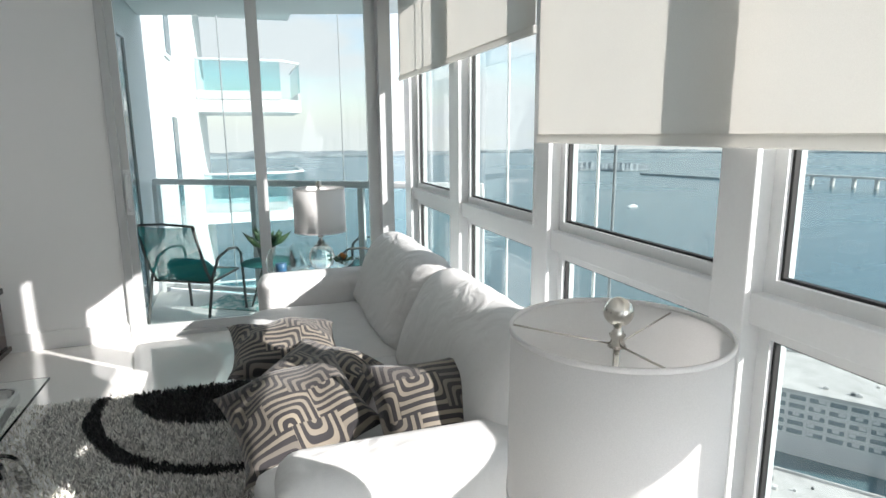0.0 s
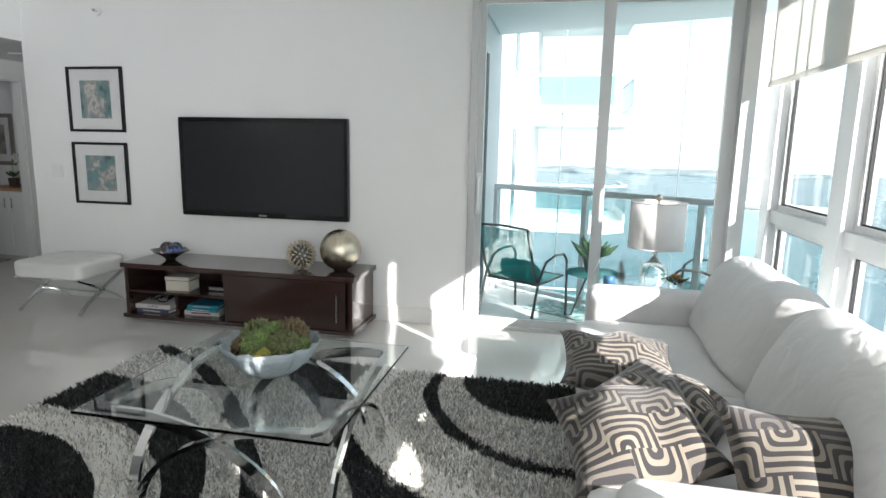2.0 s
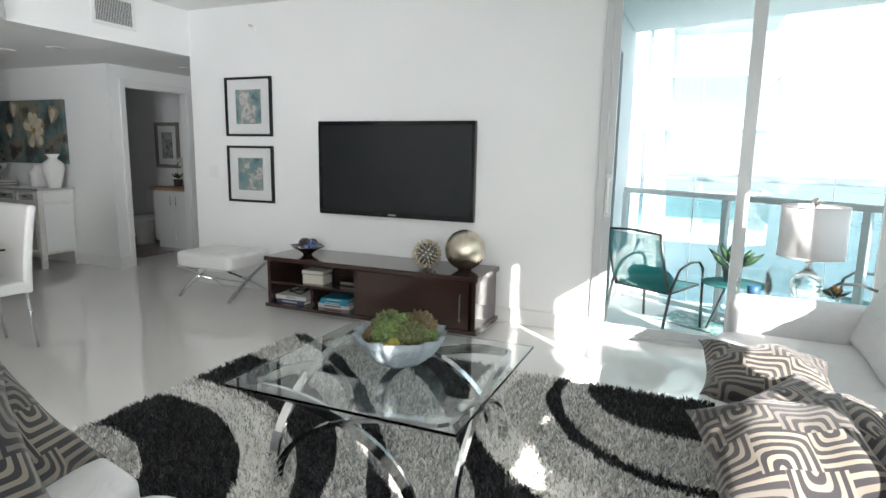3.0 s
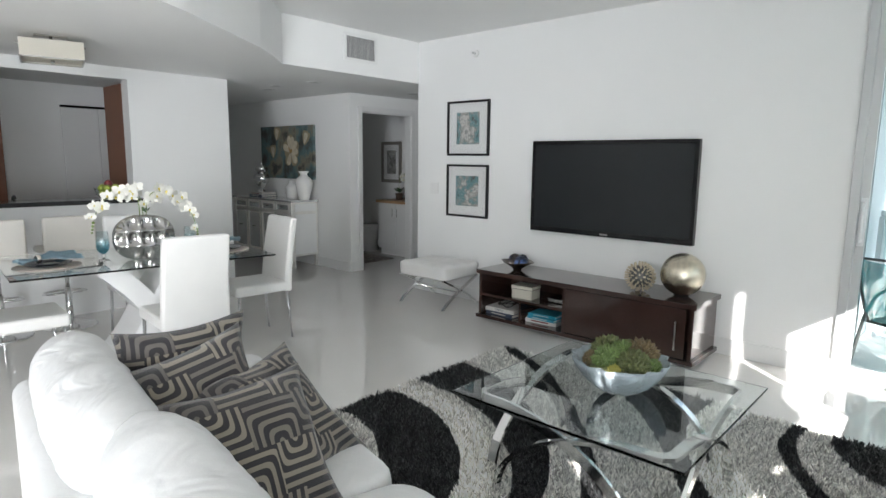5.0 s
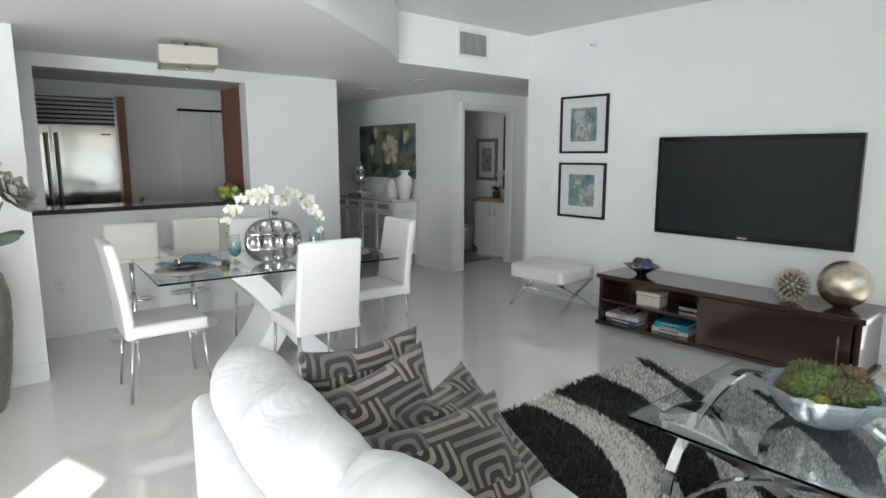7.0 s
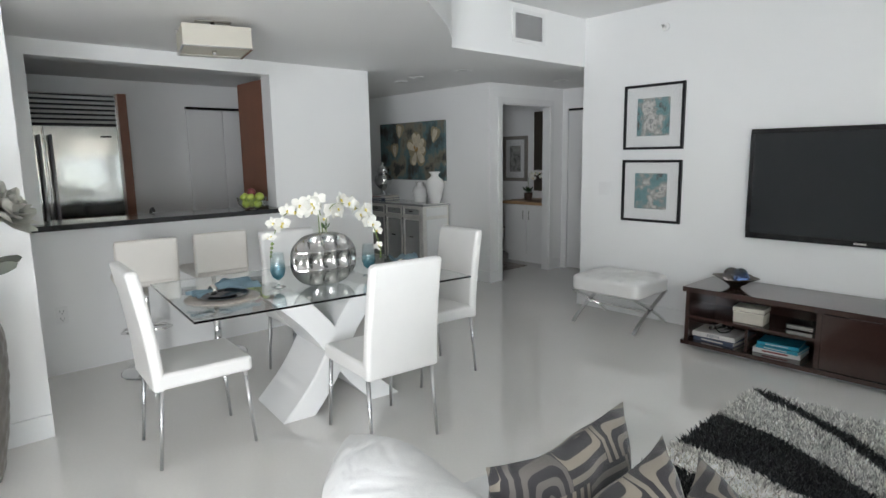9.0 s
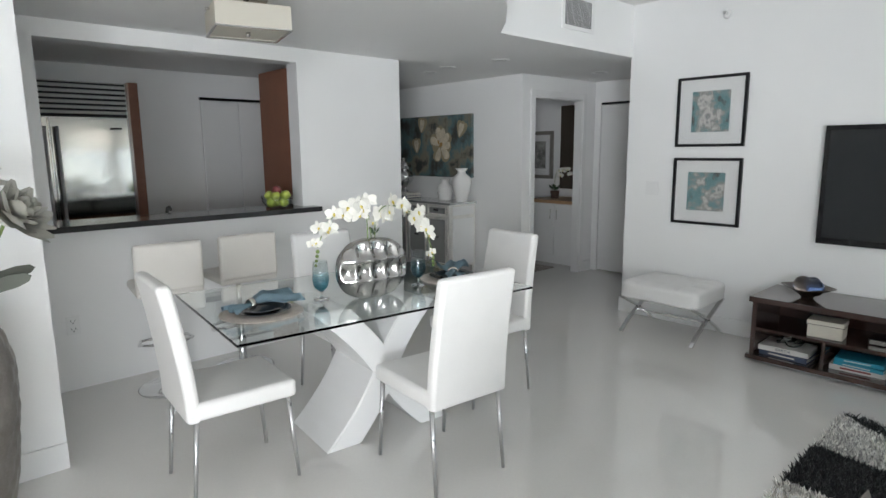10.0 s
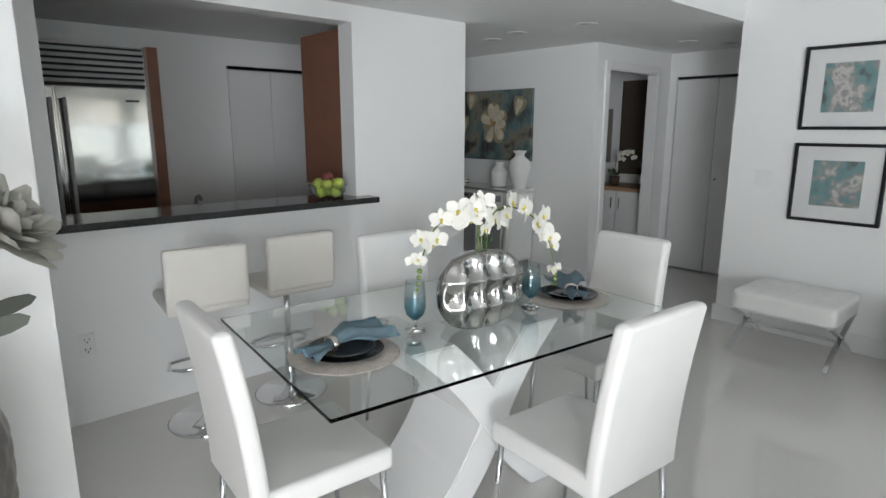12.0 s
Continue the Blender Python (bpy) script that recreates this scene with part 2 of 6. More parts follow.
def puff(sx, sy, sz, n=14, power=0.35, rough=0.01, seed=0, ns=3.0):
    """A stuffed block: a box whose faces swell and whose edges are round, slightly uneven."""
    bm = bmesh.new()
    bmesh.ops.create_cube(bm, size=2)
    bmesh.ops.subdivide_edges(bm, edges=bm.edges[:], cuts=n, use_grid_fill=True)
    for v in bm.verts:
        p = v.co.copy()
        d = p.normalized()
        k = 1 / (abs(d.x) ** (2 / power) + abs(d.y) ** (2 / power) + abs(d.z) ** (2 / power)) ** (power / 2)
        q = d * k
        q = Vector((q.x * sx / 2, q.y * sy / 2, q.z * sz / 2))
        w = noise.noise(q * ns + Vector((seed * 7.1, seed * 3.3, 1))) + 0.5 * noise.noise(q * ns * 2.7 + Vector((seed, 5, 9)))
        v.co = q + d * w * rough
    for f in bm.faces:
        f.smooth = True
    return bm


def joined(*bms):
    out = bmesh.new()
    tmp = bpy.data.meshes.new("tmp")
    for b in bms:
        b.to_mesh(tmp)
        out.from_mesh(tmp)
        b.free()
    bpy.data.meshes.remove(tmp)
    return out


def moved(bm, m):
    bmesh.ops.transform(bm, matrix=m, verts=bm.verts)
    return bm


def mesh_of(name, bm, material):
    me = bpy.data.meshes.new(name)
    bm.to_mesh(me)
    bm.free()
    me.materials.append(material)
    return me


def part(name, bm, material, parent, label=""):
    ob = new(name, mesh_of(name, bm, material))
    ob.parent = parent
    if material in (LEATHER, CHAIR_LEATHER, STOOL_LEATHER):
        ob.modifiers.new("even_shading", "WEIGHTED_NORMAL")
    return tagged(ob, label)


def thing(name, m, label, category, group=""):
    ob = new(name)
    ob.empty_display_size = 0.1
    ob.matrix_basis = m
    return tagged(ob, label, category, group)


def setting(name, bm, material, label, category):
    ob = new(name, mesh_of(name, bm, material))
    return tagged(ob, label, category, kind="structure")



# ---- structure ----
CEIL_Z, SOFFIT_Z, WALL_Y, WIN_X, KIT_X = 2.70, 2.27, 4.80, 1.70, -5.80
setting("floor", prism([(-9.0, -4.14), (-5.4, -4.14), (1.95, -1.93), (1.95, 4.92), (-4.41, 4.92), (-4.41, 7.0), (-9.0, 7.0)], -0.2, 0.0), FLOOR, "polished off-white porcelain floor", "floor")
setting("ceiling", prism([(-9.0, -4.14), (-5.4, -4.14), (1.95, -1.93), (1.95, 4.93), (-4.29, 4.93), (-4.29, 7.0), (-9.0, 7.0)], CEIL_Z, CEIL_Z + 0.2), CEIL, "plain white painted ceiling", "ceiling")
# Dropped ceiling over the dining side, with a bowed edge.
bow = [(-4.40, 4.92), (-4.40, 3.10), (-4.14, 2.86), (-3.88, 2.58), (-3.53, 2.13), (-3.22, 1.72), (-3.0, 1.38), (-2.80, 1.0), (-2.65, 0.6), (-2.55, 0.1), (-2.5, -0.5), (-2.5, -3.20)]
setting("ceiling_soffit", prism(bow + [(-5.4, -4.10), (-9.0, -4.10), (-9.0, 7.0), (-4.40, 7.0)], SOFFIT_Z, CEIL_Z - 0.003), CEIL, "dropped white ceiling with a bowed edge", "ceiling")

setting("wall_north", joined(bx(-4.41, WALL_Y, 0, -0.40, WALL_Y + 0.12, CEIL_Z), bx(-0.40, WALL_Y, 2.60, 1.80, WALL_Y + 0.12, CEIL_Z)), WALL, "white painted wall", "wall")
setting("wall_hall", bx(-9.0, 4.88, 0, -5.80, 4.98, SOFFIT_Z), WALL, "white painted hall wall", "wall")
setting("wall_bath", joined(bx(-5.80, 4.88, 0, -5.70, 5.07, SOFFIT_Z), bx(-5.80, 5.07, 2.06, -5.70, 5.96, SOFFIT_Z), bx(-5.80, 5.96, 0, -5.70, 6.9, SOFFIT_Z)), WALL, "white painted wall with a doorway", "wall")
setting("wall_closet", joined(bx(-5.70, 6.22, 0, -5.62, 6.34, SOFFIT_Z), bx(-5.62, 6.22, 2.03, -4.75, 6.34, SOFFIT_Z), bx(-4.75, 6.22, 0, -4.41, 6.34, SOFFIT_Z)), WALL, "white painted closet wall", "wall")
setting("wall_nook", bx(-4.41, 4.92, 0, -4.29, 6.9, SOFFIT_Z), WALL, "white painted wall end", "wall")
setting("wall_bath_back", bx(-9.0, 6.75, 0, -4.29, 6.87, SOFFIT_Z), WALL, "grey-white bathroom wall", "wall")
setting("wall_hall_end", bx(-9.0, 3.3, 0, -8.9, 6.75, SOFFIT_Z), WALL, "white painted wall", "wall")
# Wall between the dining side and the kitchen, with the serving hatch.
hatch = bmesh.new()
ring = [[[hatch.verts.new((x, y, z)) for y, z in ((y0, z0), (y1, z0), (y1, z1), (y0, z1))] for y0, z0, y1, z1 in ((0.45, 0, 3.32, SOFFIT_Z), (0.63, 1.02, 2.32, 2.165))] for x in (KIT_X - 0.16, KIT_X)]
for k in range(4):
    e = (k + 1) % 4
    for side in (0, 1):
        hatch.faces.new((ring[side][0][k], ring[side][0][e], ring[side][1][e], ring[side][1][k]))
        hatch.faces.new((ring[0][side][k], ring[0][side][e], ring[1][side][e], ring[1][side][k]))
bmesh.ops.recalc_face_normals(hatch, faces=hatch.faces[:])
setting("wall_kitchen", hatch, WALL, "white wall with a serving hatch", "wall")
setting("wall_kitchen_side", bx(-7.75, 3.20, 0, KIT_X - 0.16, 3.32, SOFFIT_Z), WALL, "white painted wall", "wall")
setting("wall_kitchen_back", joined(bx(-7.85, -1.6, 0, -7.72, 3.32, SOFFIT_Z)), WALL, "white painted kitchen wall", "wall")
setting("wall_hall_south", bx(-9.0, 3.20, 0, -7.75, 3.32, SOFFIT_Z), WALL, "white painted wall", "wall")
setting("wall_kitchen_south", bx(-7.72, -1.6, 0, -4.75, -1.48, SOFFIT_Z), WALL, "white painted wall", "wall")
setting("pilaster", bx(KIT_X - 0.16, -1.48, 0, -4.74, 0.42, SOFFIT_Z), WALL, "white painted wall block", "wall")
setting("wall_west", bx(-4.87, -4.2, 0, -4.75, -1.48, SOFFIT_Z), WALL, "white painted wall", "wall")

# Slanted south wall with two tall windows.
S0, SU = Vector((-0.30, -2.50, 0)), Vector((0.957, 0.29, 0)).normalized()
south = Matrix.Translation(S0) @ Matrix.Rotation(math.atan2(SU.y, SU.x), 4, "Z")
cuts = [(-5.2, 0.0), (0.45, 0.67), (1.12, 2.2)]
sb = [bx(a, -0.15, 0, b, 0, CEIL_Z) for a, b in cuts] + [bx(a, -0.15, 2.30, b, 0, CEIL_Z) for a, b in ((0.0, 0.45), (0.67, 1.12))] + [bx(a, -0.15, 0, b, 0, 0.12) for a, b in ((0.0, 0.45), (0.67, 1.12))]
setting("wall_south", moved(joined(*sb), south), WALL, "white painted wall with two tall windows", "wall")

# Baseboards.
bb = [bx(-4.43, WALL_Y - 0.015, 0, -0.40, WALL_Y, 0.13, 0.003), bx(-4.425, WALL_Y, 0, -4.41, 6.2, 0.13, 0.003), bx(-9, 4.865, 0, -5.685, 4.88, 0.13, 0.003),
      bx(-5.70, 4.866, 0, -5.685, 5.01, 0.13, 0.003), bx(-5.70, 6.03, 0, -5.685, 6.2, 0.13, 0.003), bx(-4.74, -1.4, 0, -4.725, 0.42, 0.13, 0.003)]
setting("baseboard", joined(*bb), TRIM, "white painted baseboards", "baseboard")

# Bathroom doorway casing.
cas = [bx(-5.702, 5.01, 0, -5.68, 5.075, 2.12, 0.004), bx(-5.702, 5.955, 0, -5.68, 6.02, 2.12, 0.004), bx(-5.702, 5.075, 2.055, -5.68, 5.955, 2.12, 0.004),
       bx(-5.80, 5.07, 0, -5.70, 5.085, 2.055), bx(-5.80, 5.945, 0, -5.70, 5.96, 2.055), bx(-5.80, 5.085, 2.04, -5.70, 5.945, 2.055)]
setting("door_frame", joined(*cas), TRIM, "white door casing with an open doorway", "door frame")


def bifold(name, m, w, h, label):
    """Two hinged leaves in a shallow track."""
    t = tagged(thing(name, m, label, "closet door"), kind="structure")
    for i in range(2):
        part("door_leaf", bx(i * w / 2 + 0.003, 0, 0.015, (i + 1) * w / 2 - 0.003, 0.03, h - 0.03, 0.004), LACQUER, t)
    # A solid black strip paints the shadow gap at the track.
    part("track", bx(0, -0.004, h - 0.025, w, 0.034, h), BLACK, t, "black strip for the track's shadow gap")
    part("knob", joined(tube([(w / 2 + 0.06, 0, 1.0), (w / 2 + 0.06, -0.03, 1.0)], 0.006), ball((w / 2 + 0.06, -0.035, 1.0), 0.014, 12)), STEEL, t, "small steel knob")
    return t


bifold("door_1", pose(-5.615, 6.23, 0), 0.86, 2.03, "white bifold closet door, closed")
bifold("door_2", pose(-7.69, 3.04, 0, 0, 0, -90), 0.78, 2.03, "white bifold pantry door, closed")

# Window wall on the sea side: deep posts, a transom, panes.
POSTS = [(4.64, 4.80), (3.53, 3.70), (2.41, 2.55), (1.33, 1.45), (0.24, 0.36), (-0.86, -0.74), (-1.95, -1.83)]
wall_e = tagged(thing("window_1", pose(0, 0, 0), "white aluminium window wall with a low transom", "window"), kind="structure")
for y0, y1 in POSTS:
    part("post", bx(WIN_X, y0, 0, WIN_X + 0.14, y1, 2.52, 0.004), ALU, wall_e)
for (a0, a1), (b0, b1) in zip(POSTS, POSTS[1:]):
    part("transom", bx(WIN_X + 0.02, b1, 0.97, WIN_X + 0.14, a0, 1.055, 0.004), ALU, wall_e)
    part("sill", bx(WIN_X - 0.01, b1, 0, WIN_X + 0.14, a0, 0.12, 0.004), ALU, wall_e)
    for z0, z1 in ((0.12, 0.97), (1.055, 2.52)):
        g = 0.038
        fr = joined(bx(WIN_X + 0.06, b1, z0, WIN_X + 0.12, b1 + g, z1), bx(WIN_X + 0.06, a0 - g, z0, WIN_X + 0.12, a0, z1), bx(WIN_X + 0.06, b1 + g, z0, WIN_X + 0.092, a0 - g, z0 + g), bx(WIN_X + 0.06, b1 + g, z1 - g, WIN_X + 0.092, a0 - g, z1))
        f = part("window_frame", fr, ALU, wall_e)
        q = 0.008
        part("gasket", joined(bx(WIN_X + 0.074, b1 + g, z0 + g, WIN_X + 0.092, b1 + g + q, z1 - g), bx(WIN_X + 0.074, a0 - g - q, z0 + g, WIN_X + 0.092, a0 - g, z1 - g), bx(WIN_X + 0.074, b1 + g + q, z0 + g, WIN_X + 0.092, a0 - g - q, z0 + g + q), bx(WIN_X + 0.074, b1 + g + q, z1 - g - q, WIN_X + 0.092, a0 - g - q, z1 - g)), GASKET, f)
        pane = part("pane", bx(WIN_X + 0.086, b1 + g, z0 + g, WIN_X + 0.090, a0 - g, z1 - g), PANE, f)
        pane.visible_shadow = False
setting("wall_east", joined(bx(WIN_X, -1.95, 2.52, WIN_X + 0.2, 4.80, CEIL_Z), bx(WIN_X + 0.16, -1.95, -0.3, WIN_X + 0.25, 4.80, 0.0)), WALL, "white painted wall above the windows", "wall")

# Sliding door to the balcony.
slide = tagged(thing("door_3", pose(0, 0, 0), "grey aluminium sliding glass door, closed, to the balcony", "sliding door"), kind="structure")
part("jamb", bx(-0.40, WALL_Y - 0.02, 0, -0.345, WALL_Y + 0.13, 2.60, 0.004), ALUGREY, slide)
part("jamb", bx(1.50, WALL_Y - 0.02, 0, 1.60, WALL_Y + 0.13, 2.60, 0.004), ALUGREY, slide)
part("header", bx(-0.345, WALL_Y - 0.01, 2.54, 1.50, WALL_Y + 0.13, 2.60, 0.004), ALU, slide)
part("threshold", bx(-0.345, WALL_Y - 0.01, 0, 1.50, WALL_Y + 0.13, 0.03, 0.004), ALUGREY, slide)
for x0, x1, yy in ((-0.345, 0.63, 0.02), (0.55, 1.50, 0.075)):
    y = WALL_Y + yy
    leaf = part("door_leaf", joined(bx(x0, y, 0.03, x0 + 0.05, y + 0.045, 2.54), bx(x1 - 0.08, y, 0.03, x1, y + 0.045, 2.54), bx(x0 + 0.05, y, 0.03, x1 - 0.08, y + 0.045, 0.09), bx(x0 + 0.05, y, 2.48, x1 - 0.08, y + 0.045, 2.54)), ALUGREY, slide)
    part("pane", bx(x0 + 0.05, y + 0.02, 0.09, x1 - 0.08, y + 0.024, 2.48), PANE, leaf).visible_shadow = False
    if x0 < 0:
        part("door_handle", joined(tube([(x0 + 0.025, y, 0.95), (x0 + 0.025, y - 0.05, 0.98), (x0 + 0.025, y - 0.05, 1.18), (x0 + 0.025, y, 1.21)], 0.010), bx(x0 + 0.005, y - 0.008, 0.92, x0 + 0.045, y, 1.24, 0.003)), ALU, leaf, "white pull handle")
setting("trim", bx(-0.42, WALL_Y - 0.035, 2.56, 1.62, WALL_Y - 0.021, 2.63, 0.004), TRIM, "white valance over the sliding door", "trim")


def roller(y0, y1, bottom, label):
    t = thing("roller_shade", pose(WIN_X - 0.05, y0, bottom), label, "roller shade", "shades along the windows")
    w, h = y1 - y0, 2.56 - bottom
    part("cloth", bx(-0.0008, 0.0, 0.02, 0.0008, w, h), SHADE, t)
    part("hem_bar", bx(-0.010, 0.0, 0.0, 0.010, w, 0.035, 0.005), SHADE, t)
    part("roller", tube([(0.02, 0.0, h), (0.02, w, h)], 0.03, 16), ALU, t, "white roller tube")
    chain = [ball((0.03, 0.035 - 0.01 * k, 0.30 * 0 + z), 0.0028, 6) for k in (0, 1) for z in np.arange(h - 1.5 if bottom > 1.7 else h - 1.9, h, 0.012)]
    part("bead_chain", joined(*chain), ALU, t, "fine beaded pull chain")


roller(2.455, 4.72, 1.87, "white roller shade, half lowered")
roller(0.10, 2.41, 1.430, "white roller shade, lowered to the transom")
roller(-2.1, 0.05, 1.430, "white roller shade, lowered to the transom")

# ---- outside ----
def sea_material():
    m = pm("sea", (0.075, 0.15, 0.17), 0.25, var=0.25, vs=0.004, grain=0.1, gs=0.05, bump=0, rv=0.1)
    return m


SEA = sea_material()
# Wooded land, with the distance haze mixed into its blue-grey colour.
LAND = pm("hazed_trees", (0.24, 0.28, 0.29), 0.9, var=0.4, vs=0.02, grain=0.2, gs=0.2, bump=0)
CONCRETE = pm("pale_concrete", (0.62, 0.61, 0.58), 0.8, var=0.1, vs=0.2, grain=0.06, gs=8, bump=0.05)
STUCCO = pm("white_stucco", (0.80, 0.80, 0.79), 0.8, var=0.04, vs=0.8, grain=0.03, gs=60, bump=0.1)
ROOF = pm("grey_roofing", (0.52, 0.51, 0.48), 0.9, var=0.25, vs=0.15, grain=0.1, gs=2, bump=0)
WINDOWDARK = pm("dark_window", (0.08, 0.12, 0.14), 0.15, var=0.2, vs=1)
SEA_Z = -120.0
n = 96
setting("water", prism([(4100 * math.cos(2 * math.pi * k / n), 4100 * math.sin(2 * math.pi * k / n)) for k in range(n)], SEA_Z - 2, SEA_Z), SEA, "teal-blue bay water", "water")


def far_point(deg, dist):
    """A place on the bay: degrees to the east of north, metres away."""
    return Vector((dist * math.sin(radians(deg)), dist * math.cos(radians(deg)), SEA_Z))


def shore(name, d0, d1, r0, r1, height, label, seed):
    """A low wooded shore with an uneven skyline."""
    bm = bmesh.new()
    rows = []
    k = 160
    for i in range(k + 1):
        a = d0 + (d1 - d0) * i / k
        end = min(1.0, 6 * min(i, k - i) / k)
        w = 0.5 + 0.5 * noise.noise(Vector((a * 0.7, seed, 0))) + 0.35 * noise.noise(Vector((a * 4.0, seed, 3)))
        h = max(0.15, height * w * end)
        near, far = r0 + 120 * noise.noise(Vector((a * 0.3, seed, 7))), r1
        rows.append([bm.verts.new(far_point(a, near) + Vector((0, 0, z))) for z in (0.0, h * 0.6)] + [bm.verts.new(far_point(a, near + (far - near) * 0.3) + Vector((0, 0, h))), bm.verts.new(far_point(a, far) + Vector((0, 0, h)))])
    for a, b in zip(rows, rows[1:]):
        for j in range(3):
            bm.faces.new((a[j], b[j], b[j + 1], a[j + 1])).smooth = True
    return setting(name, bm, LAND, label, "shore")


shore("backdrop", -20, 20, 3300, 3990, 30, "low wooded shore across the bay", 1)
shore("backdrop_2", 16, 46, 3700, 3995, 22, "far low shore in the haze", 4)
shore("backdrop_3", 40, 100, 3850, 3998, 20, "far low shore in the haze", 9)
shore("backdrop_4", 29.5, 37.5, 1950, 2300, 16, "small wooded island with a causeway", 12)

bridge = thing("bridge", Matrix.Translation(far_point(37, 1800)), "long low concrete bridge across the bay", "bridge")
b0, b1 = far_point(37, 1800), far_point(66, 1450)
along = (b1 - b0).normalized()
turn = Matrix.Rotation(math.atan2(along.y, along.x), 4, "Z")
length = (b1 - b0).length
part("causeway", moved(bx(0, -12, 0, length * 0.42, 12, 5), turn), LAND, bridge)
part("deck", moved(bx(length * 0.40, -6, 19, length, 6, 24), turn), CONCRETE, bridge)
pier_me = mesh_of("pier", moved(bx(-3, -5, 0, 3, 5, 19.5), turn), CONCRETE)
for k in range(20):
    p = new("pier", pier_me)
    p.parent = bridge
    p.location = along * (length * 0.42 + k * 42)

boat = thing("boat", Matrix.Translation(far_point(36.3, 1010)), "small white motor boat with a wake", "boat")
part("hull", prism([(-9, -2.4), (5, -2.4), (10, 0), (5, 2.4), (-9, 2.4)], 0.0, 2.6, 0.3), STUCCO, boat)
part("cabin", bx(-4, -1.7, 2.5, 3, 1.7, 4.6, 0.4), STUCCO, boat)


def low_building(deg, dist, w, d, h, turn_deg, floors, label, plant=12):
    t = thing("low_building", Matrix.Translation(far_point(deg, dist)) @ Matrix.Rotation(radians(turn_deg), 4, "Z"), label, "building")
    part("wall", bx(-w / 2, -d / 2, 0, w / 2, d / 2, h), CONCRETE, t)
    part("roof", joined(bx(-w / 2 - 0.3, -d / 2 - 0.3, h, w / 2 + 0.3, d / 2 + 0.3, h + 0.4), bx(-w / 2 - 0.3, -d / 2 - 0.3, h + 0.4, w / 2 + 0.3, -d / 2 + 0.2, h + 1.3), bx(-w / 2 - 0.3, d / 2 - 0.2, h + 0.4, w / 2 + 0.3, d / 2 + 0.3, h + 1.3)), ROOF, t)
    rng = random.Random(int(deg * 10))
    for k in range(plant):
        x, y, q = rng.uniform(-w * 0.46, w * 0.46), rng.uniform(-d * 0.46, d * 0.46), rng.uniform(0.4, 1.3)
        unit = part("roof_unit", joined(bx(x - q, y - q * 0.7, h + 0.4, x + q, y + q * 0.7, h + 0.8 + q * 0.6, 0.08), lathe([(0, h + 0.8 + q * 0.6), (q * 0.5, h + 0.8 + q * 0.6), (q * 0.5, h + 1.0 + q * 0.6), (0, h + 1.0 + q * 0.6)], 12, x, y)), CONCRETE if rng.random() < 0.45 else UNIT, t)
    # Recessed bays between white slabs and piers: a pane, a sill and a blind of uneven length.
    bay = 6.4
    glass_me, sill_me = mesh_of("window", bx(-2.6, -0.10, 0, 2.6, 0.10, 1.75), BAYGLASS), mesh_of("sill", bx(-2.75, -0.45, -0.28, 2.75, 0.0, 0.0), CONCRETE)
    blind_me = mesh_of("blind", bx(-1.1, -0.16, 0, 1.1, -0.11, 1.3), CONCRETE)
    for f in range(floors):
        z = h - 3.4 * (f + 1) + 0.9
        spots = [((-w / 2 + bay * (k + 0.5), -d / 2 - 0.02, z), 0) for k in range(int(w // bay))] + [((-w / 2 - 0.02, -d / 2 + bay * (k + 0.5), z), -90) for k in range(int(d // bay))]
        for at, rz in spots:
            o = new("window", glass_me)
            o.parent, o.location, o.rotation_euler = t, at, (0, 0, radians(rz))
            for me, nm, off in ((sill_me, "sill", (0, 0, 0)), (blind_me, "blind", (rng.choice((-1.4, 0, 1.3)), 0, 0.44))):
                if nm == "sill" or rng.random() < 0.6:
                    q = new(nm, me)
                    q.parent, q.location = o, off
    return t


UNIT = pm("dark_roof_plant", (0.16, 0.17, 0.17), 0.7, var=0.2)
BAYGLASS = pm("shaded_bay_glass", (0.20, 0.24, 0.25), 0.2, var=0.3, vs=0.6)
low_building(52.9, 267, 84, 46, 25, -54.5, 5, "pale office block with a flat grey roof")
low_building(55, 186, 66, 44, 11, -54.5, 2, "low pale building with machinery on its roof", 110)
low_building(76, 250, 50, 40, 30, -54.5, 6, "pale apartment block with a flat roof")

# Wing of the same tower with balconies.
wing = thing("apartment_tower", pose(0, 0, 0), "white apartment tower wing with glass balconies", "building")
part("wall", bx(-6.0, 7.6, -120, -0.62, 21.0, 40), STUCCO, wing)
for f in range(-9, 5):
    z = -0.55 + 2.95 * f
    s = part("balcony", prism([(-0.62, 17.0), (1.5, 17.0), (2.05, 17.6), (2.05, 20.5), (-0.62, 20.5)], z - 0.32, z), STUCCO, wing)
    part("parapet", joined(bx(-0.6, 16.96, z, 1.5, 17.04, z + 0.21), bx(2.0, 17.6, z, 2.06, 20.5, z + 0.21)), ALUGREY, s)
    part("rail_glass", joined(bx(-0.6, 16.98, z + 0.22, 1.5, 17.02, z + 0.98), bx(2.01, 17.6, z + 0.22, 2.05, 20.5, z + 0.98)), TOWER_PANE, s)
    part("rail", joined(tube([(-0.6, 17, z + 1.0), (1.5, 17, z + 1.0), (2.03, 17.6, z + 1.0), (2.03, 20.5, z + 1.0)], 0.035, 8)), ALU, s)
    for y0 in (10.6,):
        w = part("window", bx(-0.63, y0, z + 0.3, -0.59, y0 + 0.8, z + 2.4), ALU, wing)
        part("pane", bx(-0.60, y0 + 0.08, z + 0.38, -0.575, y0 + 0.72, z + 2.32), WINDOWDARK, w)

